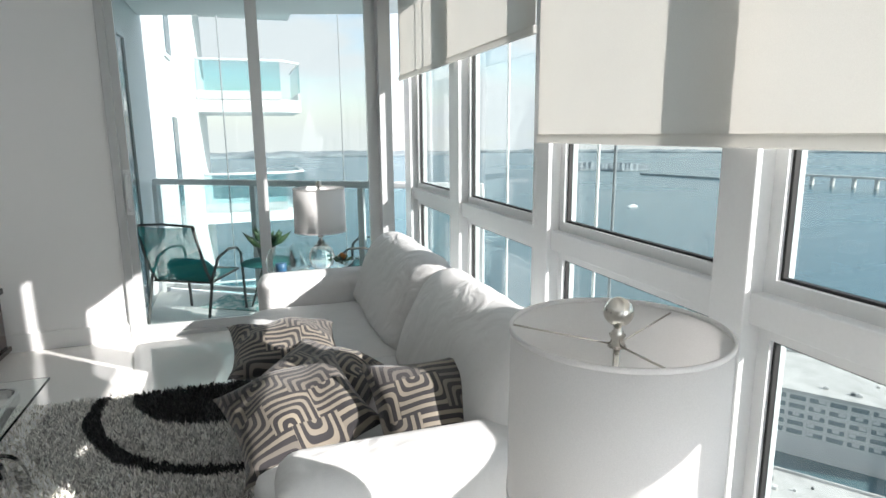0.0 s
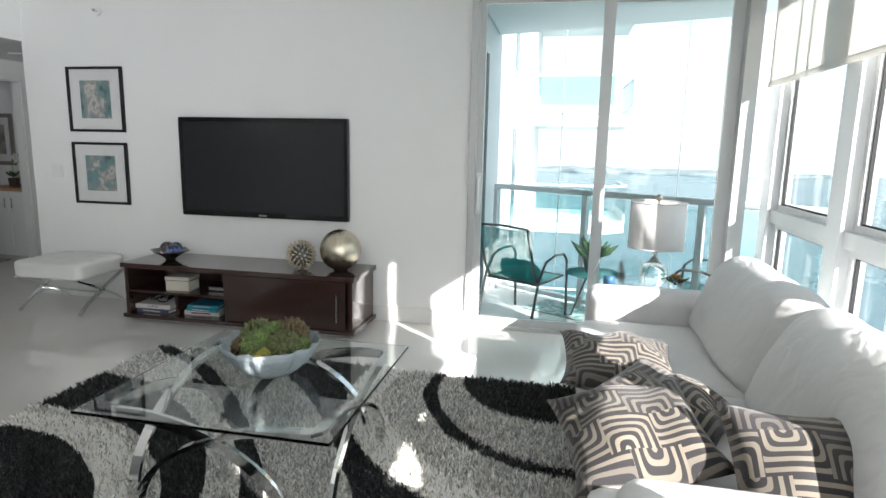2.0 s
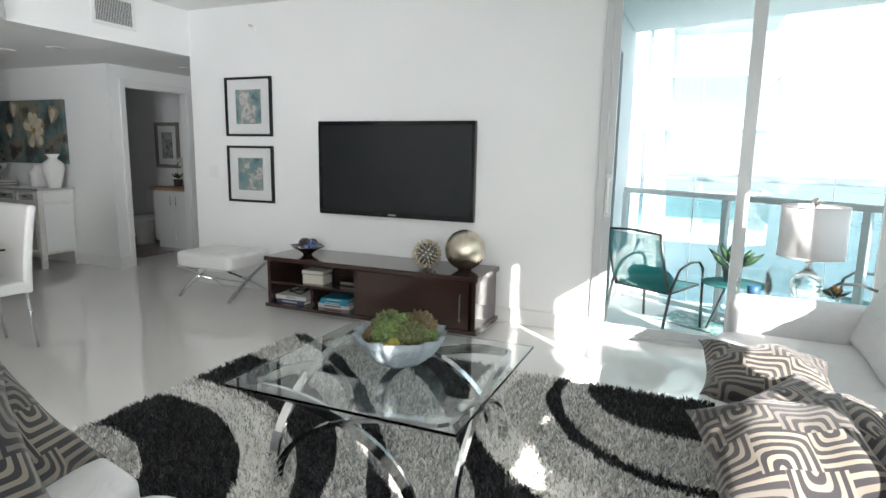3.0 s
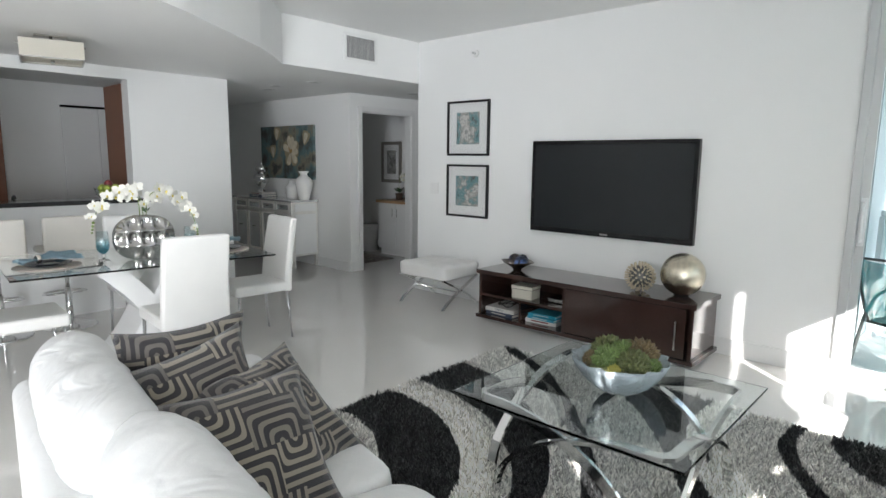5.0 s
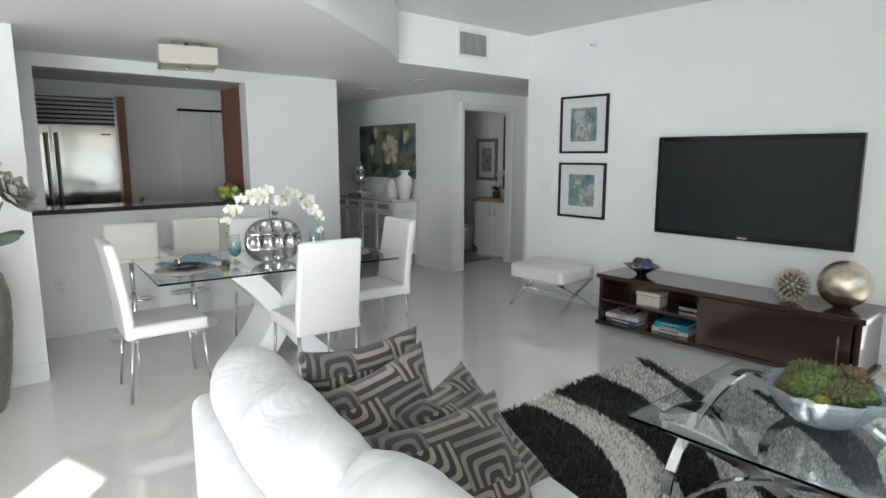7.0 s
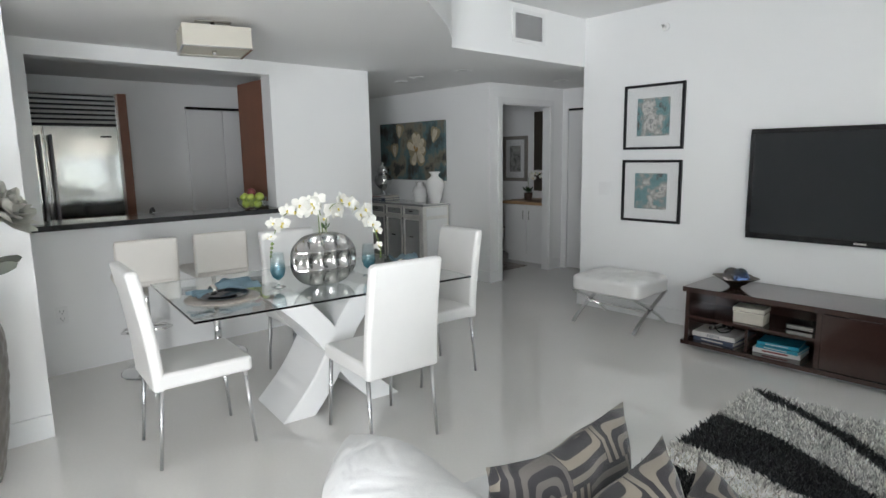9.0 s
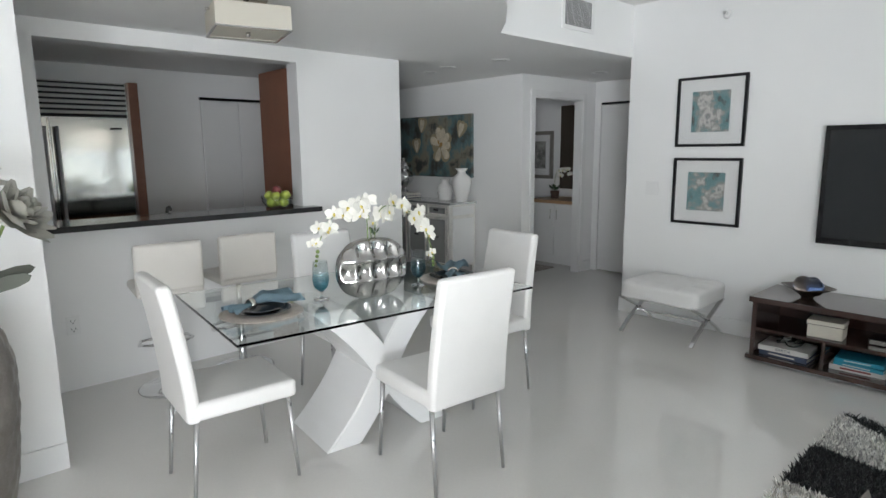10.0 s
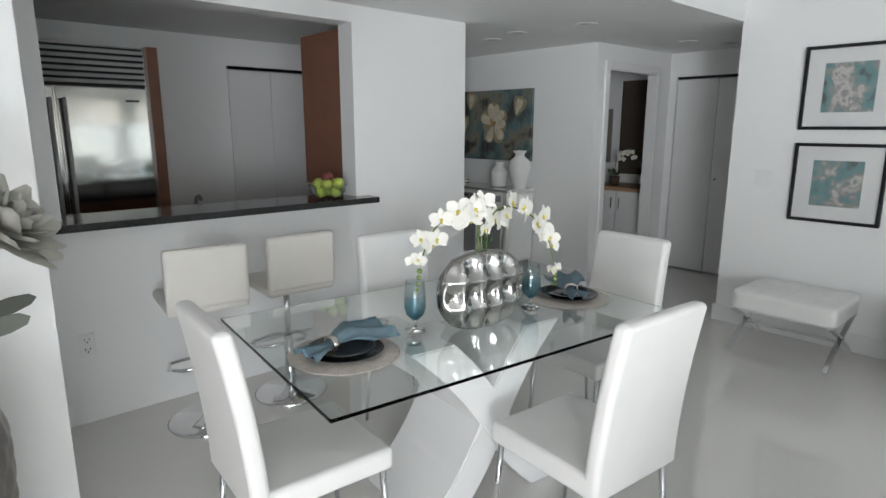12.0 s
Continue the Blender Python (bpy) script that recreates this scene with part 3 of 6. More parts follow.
# Our own balcony.
RA, RB = Vector((-0.36, 6.36, 0)), Vector((2.30, 4.60, 0))
BTILE = pm("balcony_tile", (0.70, 0.70, 0.68), 0.5, var=0.08, vs=2, grain=0.05, gs=60, bump=0.05)
setting("floor_balcony", prism([(-0.40, 4.93), (-0.40, 6.50), (2.45, 4.62), (1.96, 4.62), (1.96, 4.93)], -0.3, -0.03), BTILE, "pale tiled balcony floor", "balcony floor")
setting("ceiling_balcony", prism([(-0.40, 4.94), (-0.40, 6.70), (1.75, 6.03), (3.2, 5.4), (3.2, 4.57), (1.96, 4.57), (1.96, 4.94)], 2.60, 2.90), STUCCO, "white balcony soffit", "ceiling")
setting("wall_balcony", joined(bx(-0.56, 4.93, -3.0, -0.41, 6.95, 3.2)), STUCCO, "white stucco side wall of the balcony", "wall")
sw = tagged(thing("window_2", pose(-0.41, 5.15, 0.0), "narrow tinted window in the balcony side wall", "window"), kind="structure")
part("window_frame", joined(bx(0, 0, 0.0, 0.03, 0.05, 2.3), bx(0, 0.55, 0.0, 0.03, 0.60, 2.3), bx(0, 0.05, 2.25, 0.03, 0.55, 2.3), bx(0, 0.05, 0.0, 0.03, 0.55, 0.05)), ALU, sw)
part("pane", bx(0.0, 0.05, 0.05, 0.015, 0.55, 2.25), WINDOWDARK, sw)
rail = tagged(thing("balcony_railing", Matrix.Translation(RA) @ Matrix.Rotation(math.atan2((RB - RA).y, (RB - RA).x), 4, "Z"), "glass balcony railing with an aluminium top rail", "railing"), kind="structure")
RL = (RB - RA).length
part("top_rail", bx(0, -0.03, 1.02, RL, 0.03, 1.075, 0.012), ALU, rail)
part("bottom_rail", bx(0, -0.025, 0.02, RL, 0.025, 0.06), ALU, rail)
for k in range(4):
    x = 0.02 + k * (RL - 0.04) / 3
    part("post", bx(x - 0.025, -0.03, -0.03, x + 0.025, 0.03, 1.02, 0.003), ALU, rail)
    if k < 3:
        part("pane", bx(x + 0.03, -0.005, 0.07, x + (RL - 0.04) / 3 - 0.03, 0.005, 1.01), TEAL_PANE, rail).visible_shadow = False

CABLE = pm("steel_cable", (0.30, 0.32, 0.33), 0.5, 0.3)
# The white rods are added for bright reflected lines in the east windows.
for (x, y), mt, rad, kind_ in (((2.6, 3.42), STUCCO, 0.011, "white"), ((2.6, 4.79), STUCCO, 0.012, "white"), ((2.6, 3.24), CABLE, 0.010, "grey"), ((0.265, 8.0), CABLE, 0.009, "grey"), ((1.70, 8.0), CABLE, 0.007, "grey")):
    c = thing("facade_line", pose(x, y, -20), "thin %s facade cable hanging outside the windows" % kind_, "cable", "facade cables")
    part("strand", tube([(0, 0, 0), (0, 0, 44)], rad, 8), mt, c)

# ---- living side ----
def back_cushion(w, thick, h, seed, crest=4.0):
    """A loose stuffed cushion: full at the bottom, drawn in to a crest seam at the top, puckered along the seams."""
    bm = bmesh.new()
    nu, nv = 44, 36
    g = {}
    for side in (1, -1):
        for i in range(nu + 1):
            for j in range(nv + 1):
                if side == -1 and (i in (0, nu) or j in (0, nv)):
                    g[side, i, j] = g[1, i, j]
                    continue
                u, v = 2 * i / nu - 1, j / nv
                u, v = math.sin(u * math.pi / 2) * 0.55 + u * 0.45, 0.5 - 0.5 * math.cos(v * math.pi)
                across = max(0.0, 1 - abs(u) ** 7) ** 0.45
                up = (min(1.0, v / 0.16) ** 0.5) * max(0.0, 1 - v ** crest) ** 0.5 * (1.04 - 0.8 * v / crest)
                full = across * up
                # Short folds run away from the crest and the sides, and die out in the belly.
                rim = max(v ** 3, abs(u) ** 5 * 0.7)
                fold = noise.noise(Vector((u * w * 17 + seed * 3.1, v * 2.2, side * 2.0 + seed))) * v ** 2 + 0.7 * noise.noise(Vector((u * 1.6, v * h * 15, seed * 2.0 + side))) * abs(u) ** 4
                soft = noise.noise(Vector((u * 1.4 + seed, v * 1.9, side * 4.0)))
                y = side * (thick / 2 * full * (1 + 0.14 * soft) + 0.014 * fold * (0.25 + 0.75 * rim) * min(1.0, full * 4))
                z = h * v * (1 - 0.06 * abs(u) ** 6) + 0.010 * noise.noise(Vector((u * 4, seed * 1.7, v))) * v
                x = u * w / 2 * (1 - 0.045 * v ** 4)
                g[side, i, j] = bm.verts.new((x, y, z))
    for side in (1, -1):
        for i in range(nu):
            for j in range(nv):
                q = [g[side, i, j], g[side, i + 1, j], g[side, i + 1, j + 1], g[side, i, j + 1]]
                bm.faces.new(q[::-1] if side == 1 else q).smooth = True
    bmesh.ops.recalc_face_normals(bm, faces=bm.faces[:])
    return bm


def sofa(m, L, D, label, seed, back=0.65, thick=0.24, arm=0.60, inset=0.13, lean=14, crest=4.0, uneven=0.0):
    t = thing("sofa", m, label, "sofa", "white sofas")
    part("base", bx(0.02, 0.03, 0.07, L - 0.02, D - 0.03, 0.30, 0.03, 3), LEATHER, t)
    part("back_frame", bx(0.0, 0.0, 0.08, L, 0.17, 0.66, 0.05, 4), LEATHER, t)
    for x in (0.0, L - 0.24):
        part("arm", bx(x, 0.10, 0.08, x + 0.24, D - 0.06, arm, 0.075, 5), LEATHER, t)
    w, u = (L - 0.48) / 2, (L - inset - 0.13) / 2
    for i in range(2):
        x = 0.24 + w * (i + 0.5)
        part("seat_cushion", moved(puff(w - 0.005, D - 0.20, 0.20, 14, 0.25, 0.008, seed + i), pose(x, 0.18 + (D - 0.16) / 2, 0.37)), LEATHER, t)
        part("back_cushion", moved(back_cushion(u + 0.07, thick, 0.54, seed + 5 + i, crest), pose(inset + u * (i + 0.5), 0.04 + thick * 0.72 + 0.05 * uneven * i, back - 0.26 + 0.035 * uneven * i, lean)), LEATHER, t)
    for x in (0.1, L - 0.1):
        for y in (0.1, D - 0.1):
            part("foot", bx(x - 0.03, y - 0.03, 0, x + 0.03, y + 0.03, 0.09, 0.004), BLACK, t, "short black foot")
    return t


sofa(pose(1.50, 1.50, 0, 0, 0, 90), 2.45, 1.06, "white leather sofa along the windows", 1, 0.62, 0.36, 0.63, 0.12, 16, 5.0)
sofa(pose(-2.26, 0.56, 0, 0, 0, -9), 2.16, 0.97, "white leather sofa seen from behind", 11, 0.553, 0.29, inset=-0.01, lean=9, crest=9.0, uneven=1.0)


def maze_material(name, light, mid, dark):
    """Woven cloth with nested rounded squares."""
    m = pm(name, light, 0.8, var=0.08, vs=12, grain=0.08, gs=500, bump=0.3, sheen=0.2)
    nt = m.node_tree
    L = nt.links
    p = nt.nodes["Principled BSDF"]

    def math_node(op, a, b=None, c=None):
        n = nt.nodes.new("ShaderNodeMath")
        n.operation = op
        for k, v in enumerate((a, b, c)):
            if isinstance(v, (int, float)):
                n.inputs[k].default_value = v
            elif v is not None:
                L.new(v, n.inputs[k])
        return n.outputs[0]
    tc, sp = nt.nodes.new("ShaderNodeTexCoord"), nt.nodes.new("ShaderNodeSeparateXYZ")
    L.new(tc.outputs["Object"], sp.inputs[0])
    cw, ch_, band = 0.150, 0.135, 0.0265
    row = math_node("FLOOR", math_node("DIVIDE", sp.outputs[1], ch_))
    xs = math_node("MULTIPLY_ADD", row, cw * 0.37, sp.outputs[0])
    col = math_node("FLOOR", math_node("DIVIDE", xs, cw))
    cx = nt.nodes.new("ShaderNodeCombineXYZ")
    L.new(col, cx.inputs[0])
    L.new(row, cx.inputs[1])
    block, wn_ = nt.nodes.new("ShaderNodeTexWhiteNoise"), nt.nodes.new("ShaderNodeTexWhiteNoise")
    L.new(cx.outputs[0], block.inputs["Vector"])
    # Each block holds nested arches about the middle of one of its sides; every other block is turned over.
    u = math_node("ABSOLUTE", math_node("SUBTRACT", math_node("FLOORED_MODULO", xs, cw), math_node("MULTIPLY_ADD", block.outputs[0], 0.05, cw * 0.5 - 0.025)))
    v0 = math_node("FLOORED_MODULO", sp.outputs[1], ch_)
    odd = math_node("FLOORED_MODULO", math_node("ADD", row, col), 2.0)
    v = math_node("ABSOLUTE", math_node("MULTIPLY_ADD", odd, -ch_, v0))
    d = math_node("SMOOTH_MAX", math_node("MULTIPLY", u, 1.15), math_node("MULTIPLY", v, 0.95), 0.035)
    st = math_node("SINE", math_node("MULTIPLY", d, 2 * math.pi / band))
    cy = nt.nodes.new("ShaderNodeCombineXYZ")
    L.new(col, cy.inputs[0])
    L.new(row, cy.inputs[1])
    L.new(math_node("FLOOR", math_node("DIVIDE", d, band * 2)), cy.inputs[2])
    L.new(cy.outputs[0], wn_.inputs["Vector"])
    ramp = nt.nodes.new("ShaderNodeMix")
    ramp.data_type = "RGBA"
    ramp.inputs[6].default_value, ramp.inputs[7].default_value = (*light, 1), (*mid, 1)
    L.new(math_node("MULTIPLY_ADD", block.outputs[0], 0.6, math_node("MULTIPLY", wn_.outputs[0], 0.45)), ramp.inputs[0])
    mix = nt.nodes.new("ShaderNodeMix")
    mix.data_type = "RGBA"
    edge = nt.nodes.new("ShaderNodeMapRange")
    edge.inputs["From Min"].default_value, edge.inputs["From Max"].default_value = 0.02, 0.22
    L.new(st, edge.inputs["Value"])
    L.new(edge.outputs[0], mix.inputs[0])
    mix.inputs[6].default_value = (*dark, 1)
    L.new(ramp.outputs[2], mix.inputs[7])
    L.new(mix.outputs[2], p.inputs["Base Color"])
    return m


MAZE = maze_material("maze_cloth", (0.27, 0.235, 0.18), (0.085, 0.077, 0.073), (0.022, 0.020, 0.022))


def pillow(m, s, thick, seed, label, spin=0):
    bm = bmesh.new()
    n = 18
    g = {}
    for side in (1, -1):
        for i in range(n + 1):
            for j in range(n + 1):
                u, v = 2 * i / n - 1, 2 * j / n - 1
                edge = i in (0, n) or j in (0, n)
                if edge and side == -1:
                    g[side, i, j] = g[1, i, j]
                    continue
                w = ((1 - u * u) * (1 - v * v)) ** 0.5
                z = side * thick / 2 * w * (1 + 0.12 * noise.noise(Vector((u * 2 + seed, v * 2, side))))
                x, y = u * (1 - 0.13 * (1 - v * v)), v * (1 - 0.13 * (1 - u * u))
                sag = 0.03 * noise.noise(Vector((u * 1.5, v * 1.5, seed * 3.0)))
                g[side, i, j] = bm.verts.new((x * s / 2, y * s / 2, z + sag))
    for side in (1, -1):
        for i in range(n):
            for j in range(n):
                q = [g[side, i, j], g[side, i + 1, j], g[side, i + 1, j + 1], g[side, i, j + 1]]
                bm.faces.new(q if side == 1 else q[::-1]).smooth = True
    t = thing("throw_pillow", m @ pose(0, 0, 0, 0, 0, spin), label, "pillow", "maze-patterned pillows")
    part("cover", bm, MAZE, t)
    return t


PL = "black, taupe and cream maze-patterned throw pillow on a white sofa"
pillow(pose(0.60, 2.74, 0.545, 8, 3, 2), 0.50, 0.20, 1, PL)
pillow(pose(0.74, 2.36, 0.545, 12, 4, 40), 0.46, 0.18, 2, PL, 20)
pillow(pose(0.59, 2.12, 0.535, 20, -8, -14), 0.47, 0.18, 3, PL, 24)
pillow(pose(1.05, 1.87, 0.555, 40, -4, 2), 0.48, 0.17, 4, PL, -3)
pillow(pose(-1.77, 0.98, 0.655, 82, 0, 88), 0.46, 0.19, 5, PL)
pillow(pose(-1.58, 0.93, 0.63, 70, 0, 76), 0.45, 0.23, 6, PL, 15)
pillow(pose(-1.42, 1.10, 0.585, 44, 0, 98), 0.48, 0.22, 7, PL, 6)
pillow(pose(-1.24, 0.91, 0.60, 56, 0, 72), 0.46, 0.24, 8, PL, 8)

# Shaggy rug.
def rug_material():
    m = pm("shag", (0.3, 0.3, 0.3), 0.95, var=0.1, vs=20, grain=0.1, gs=400, bump=0, sheen=0.3)
    nt = m.node_tree
    L = nt.links
    tc = nt.nodes.new("ShaderNodeTexCoord")
    nz = nt.nodes.new("ShaderNodeTexNoise")
    nz.inputs["Scale"].default_value = 2.2
    L.new(tc.outputs["Object"], nz.inputs["Vector"])

    def away(cx, cy):
        """Distance on the floor from a swirl's centre, a little uneven."""
        flat, vm, ad = nt.nodes.new("ShaderNodeVectorMath"), nt.nodes.new("ShaderNodeVectorMath"), nt.nodes.new("ShaderNodeMath")
        flat.operation, vm.operation, ad.operation = "MULTIPLY", "DISTANCE", "MULTIPLY_ADD"
        flat.inputs[1].default_value, vm.inputs[1].default_value, ad.inputs[1].default_value = (1, 1, 0), (cx, cy, 0), 0.09
        L.new(tc.outputs["Object"], flat.inputs[0])
        L.new(flat.outputs[0], vm.inputs[0])
        L.new(nz.outputs["Fac"], ad.inputs[0])
        L.new(vm.outputs["Value"], ad.inputs[2])
        return ad.outputs[0]

    def within(d, r0, r1):
        lo, hi, both = (nt.nodes.new("ShaderNodeMath") for _ in range(3))
        lo.operation, hi.operation, both.operation = "GREATER_THAN", "LESS_THAN", "MULTIPLY"
        for n_, r_ in ((lo, r0), (hi, r1)):
            L.new(d, n_.inputs[0])
            n_.inputs[1].default_value = r_ + 0.045
        L.new(lo.outputs[0], both.inputs[0])
        L.new(hi.outputs[0], both.inputs[1])
        return both.outputs[0]

    K, G, W = (0.013, 0.015, 0.016), (0.70, 0.685, 0.645), (0.98, 0.96, 0.91)
    inner, outer, long_arc, right, heart = away(-2.25, 1.45), away(-2.6, 1.5), away(-4.0, 0.5), away(0.45, 3.5), away(0.30, 3.66)
    tone = None
    for d_, r0, r1, c in ((long_arc, 3.56, 3.65, K), (long_arc, 4.0, 9, K), (outer, -1, 1.71, K), (inner, -1, 1.27, G), (inner, -1, 1.19, W), (inner, -1, 1.03, K), (inner, -1, 0.63, G), (inner, -1, 0.25, W),
                          (right, -1, 1.27, W), (right, -1, 1.07, G), (right, 0.77, 0.85, K), (heart, -1, 0.49, K)):
        mix = nt.nodes.new("ShaderNodeMix")
        mix.data_type = "RGBA"
        L.new(within(d_, r0, r1), mix.inputs[0])
        if tone is None:
            mix.inputs[6].default_value = (*G, 1)
        else:
            L.new(tone, mix.inputs[6])
        mix.inputs[7].default_value = (*c, 1)
        tone = mix.outputs[2]
    gi = nt.nodes.new("ShaderNodeNewGeometry")
    vary = nt.nodes.new("ShaderNodeMapRange")
    vary.inputs["To Min"].default_value, vary.inputs["To Max"].default_value = 0.35, 1.65
    L.new(gi.outputs["Random Per Island"], vary.inputs["Value"])
    mul = nt.nodes.new("ShaderNodeMix")
    mul.data_type, mul.blend_type = "RGBA", "MULTIPLY"
    mul.inputs[0].default_value = 1.0
    L.new(tone, mul.inputs[6])
    L.new(vary.outputs[0], mul.inputs[7])
    L.new(mul.outputs[2], nt.nodes["Principled BSDF"].inputs["Base Color"])
    return m


SHAG = rug_material()
rug = thing("rug", pose(0, 0, 0), "shaggy rug with black, grey and white swirls on the floor", "rug")
part("backing", bx(-2.34, 1.32, 0.001, 0.55, 3.67, 0.012), SHAG, rug)


def shag_pile(count):
    rng = np.random.default_rng(3)
    x, y = rng.uniform(-2.36, 0.57, count), rng.uniform(1.30, 3.69, count)
    tuft = np.sin(x * 61 + 3 * np.sin(y * 37)) * np.sin(y * 57 + 3 * np.sin(x * 41))
    h = rng.uniform(0.022, 0.042, count) + 0.010 * tuft
    a, lean = rng.uniform(0, 2 * np.pi, count), rng.uniform(0.004, 0.034, count)
    b = rng.uniform(0, np.pi, count)
    wx, wy = 0.0042 * np.cos(b), 0.0042 * np.sin(b)
    base = np.stack([x, y, np.full(count, 0.010)], 1)
    mid = base + np.stack([lean * np.cos(a) * 0.4, lean * np.sin(a) * 0.4, h * 0.6], 1)
    tip = base + np.stack([lean * np.cos(a), lean * np.sin(a), h], 1)
    w = np.stack([wx, wy, np.zeros(count)], 1)
    v = np.stack([base - w, base + w, mid + w * 0.9, mid - w * 0.9, tip], 1).reshape(-1, 3)
    i = np.arange(count)[:, None] * 5
    faces = [tuple(q) for q in (i + np.array([0, 1, 2, 3]))] + [tuple(q) for q in (i + np.array([3, 2, 4]))]
    me = bpy.data.meshes.new("shag")
    me.from_pydata(v.tolist(), [], [tuple(int(k) for k in f) for f in faces])
    me.materials.append(SHAG)
    ob = new("shag", me)
    ob.parent = rug
    return tagged(ob, "deep shaggy pile", kind="stuff")


shag_pile(130000)

# Coffee table: square glass on bent flat chrome bars.
ct = thing("coffee_table", pose(-0.875, 2.45, 0.03), "square glass coffee table on bent chrome bars, standing on the rug", "coffee table")
part("tabletop", bx(-0.5, -0.5, 0.42, 0.5, 0.5, 0.432, 0.002), TABLEGLASS, ct, "clear glass top")
corner = [Vector((x, y, 0)) for x, y in ((-0.42, -0.42), (0.42, -0.42), (0.42, 0.42), (-0.42, 0.42))]
for k in range(4):
    # Each flat bar rises from the floor in a quarter bow, turns under a corner of the glass and falls away along the next side.
    c, before, after = corner[k], (corner[k - 1] - corner[k]).normalized(), (corner[(k + 1) % 4] - corner[k]).normalized()
    up = [c + before * (0.05 + 0.68 * math.cos(a)) + Vector((0, 0, 0.012 + 0.392 * math.sin(a))) for a in np.linspace(0, math.pi / 2, 15)]
    bend = [c + before * 0.03 + after * 0.005 + Vector((0, 0, 0.404)), c + before * 0.005 + after * 0.03 + Vector((0, 0, 0.404))]
    down = [c + after * (0.05 + 0.68 * math.cos(a)) + Vector((0, 0, 0.012 + 0.392 * math.sin(a))) for a in np.linspace(math.pi / 2, 0, 15)]
    part("leg", tube(up + bend + down, 0.02, flat=(0.044, 0.016)), CHROME, ct)

# Media stand.
st = thing("tv_stand", pose(-3.10, 4.25, 0), "dark gloss wood media stand with open shelves and a sliding door", "tv stand")
part("top", bx(0.01, -0.02, 0.437, 1.97, 0.50, 0.475, 0.003), DARKWOOD, st)
part("bottom", bx(0.01, -0.02, 0.030, 1.97, 0.50, 0.062, 0.003), DARKWOOD, st)
part("plinth", bx(0.10, 0.05, 0, 1.87, 0.44, 0.030), ALUGREY, st, "recessed grey plinth")
for x in (0.03, 0.90, 1.92):
    part("side_panel", bx(x, 0.0, 0.062, x + 0.03, 0.48, 0.437), DARKWOOD, st)
part("back_panel", bx(0.06, 0.465, 0.062, 1.92, 0.478, 0.437), DARKWOOD, st)
part("shelf", bx(0.06, 0.01, 0.235, 0.90, 0.46, 0.255), DARKWOOD, st)
part("divider", bx(0.46, 0.02, 0.062, 0.48, 0.46, 0.235), DARKWOOD, st)
d = part("door", bx(0.935, -0.012, 0.067, 1.90, 0.008, 0.432, 0.002), DARKWOOD, st)
part("handle", joined(bx(1.83, -0.035, 0.13, 1.842, -0.026, 0.34), bx(1.83, -0.03, 0.14, 1.842, -0.012, 0.15), bx(1.83, -0.03, 0.32, 1.842, -0.012, 0.33)), STEEL, d, "slim steel handle")

tv = thing("television", pose(-2.86, 4.735, 0.815), "large black flat television on the wall, switched off", "television")
part("bezel", joined(bx(0, 0, 0, 1.495, 0.05, 0.045, 0.004), bx(0, 0, 0.785, 1.495, 0.05, 0.82, 0.004), bx(0, 0, 0.045, 0.03, 0.05, 0.785), bx(1.465, 0, 0.045, 1.495, 0.05, 0.785)), BLACK, tv)
part("screen", bx(0.03, 0.008, 0.045, 1.465, 0.04, 0.785), SCREEN, tv)
part("badge", bx(0.71, -0.002, 0.014, 0.785, 0.001, 0.028), STEEL, tv, "small silver maker's bar")
part("wall_mount", bx(0.5, 0.05, 0.2, 1.0, 0.065, 0.6), BLACK, tv)


def art_material(name, cols, scale, seed, dry=0.16):
    """Loose brush patches, broken by fine dry strokes."""
    m = pm(name, cols[0], 0.7, var=0.05, bump=0.1)
    nt = m.node_tree
    tc, mp = nt.nodes.new("ShaderNodeTexCoord"), nt.nodes.new("ShaderNodeMapping")
    mp.inputs["Location"].default_value = (seed, seed * 2, seed * 3)
    nz, fine, add = nt.nodes.new("ShaderNodeTexNoise"), nt.nodes.new("ShaderNodeTexNoise"), nt.nodes.new("ShaderNodeMath")
    nz.inputs["Scale"].default_value, nz.inputs["Detail"].default_value, nz.inputs["Roughness"].default_value = scale, 8, 0.6
    m2 = nt.nodes.new("ShaderNodeMapping")
    m2.inputs["Scale"].default_value = (1.0, 1.0, 0.25)
    fine.inputs["Scale"].default_value, fine.inputs["Detail"].default_value = scale * 6, 5
    add.operation, add.inputs[1].default_value = "MULTIPLY_ADD", dry
    r = nt.nodes.new("ShaderNodeValToRGB")
    while len(r.color_ramp.elements) < len(cols):
        r.color_ramp.elements.new(1.0)
    for k, (e, c) in enumerate(zip(r.color_ramp.elements, cols)):
        e.position, e.color = 0.40 + 0.34 * k / (len(cols) - 1), (*c, 1)
    nt.links.new(tc.outputs["Object"], mp.inputs[0])
    nt.links.new(mp.outputs[0], nz.inputs["Vector"])
    nt.links.new(mp.outputs[0], m2.inputs[0])
    nt.links.new(m2.outputs[0], fine.inputs["Vector"])
    nt.links.new(fine.outputs["Fac"], add.inputs[0])
    nt.links.new(nz.outputs["Fac"], add.inputs[2])
    nt.links.new(add.outputs[0], r.inputs[0])
    nt.links.new(r.outputs[0], nt.nodes["Principled BSDF"].inputs["Base Color"])
    return m


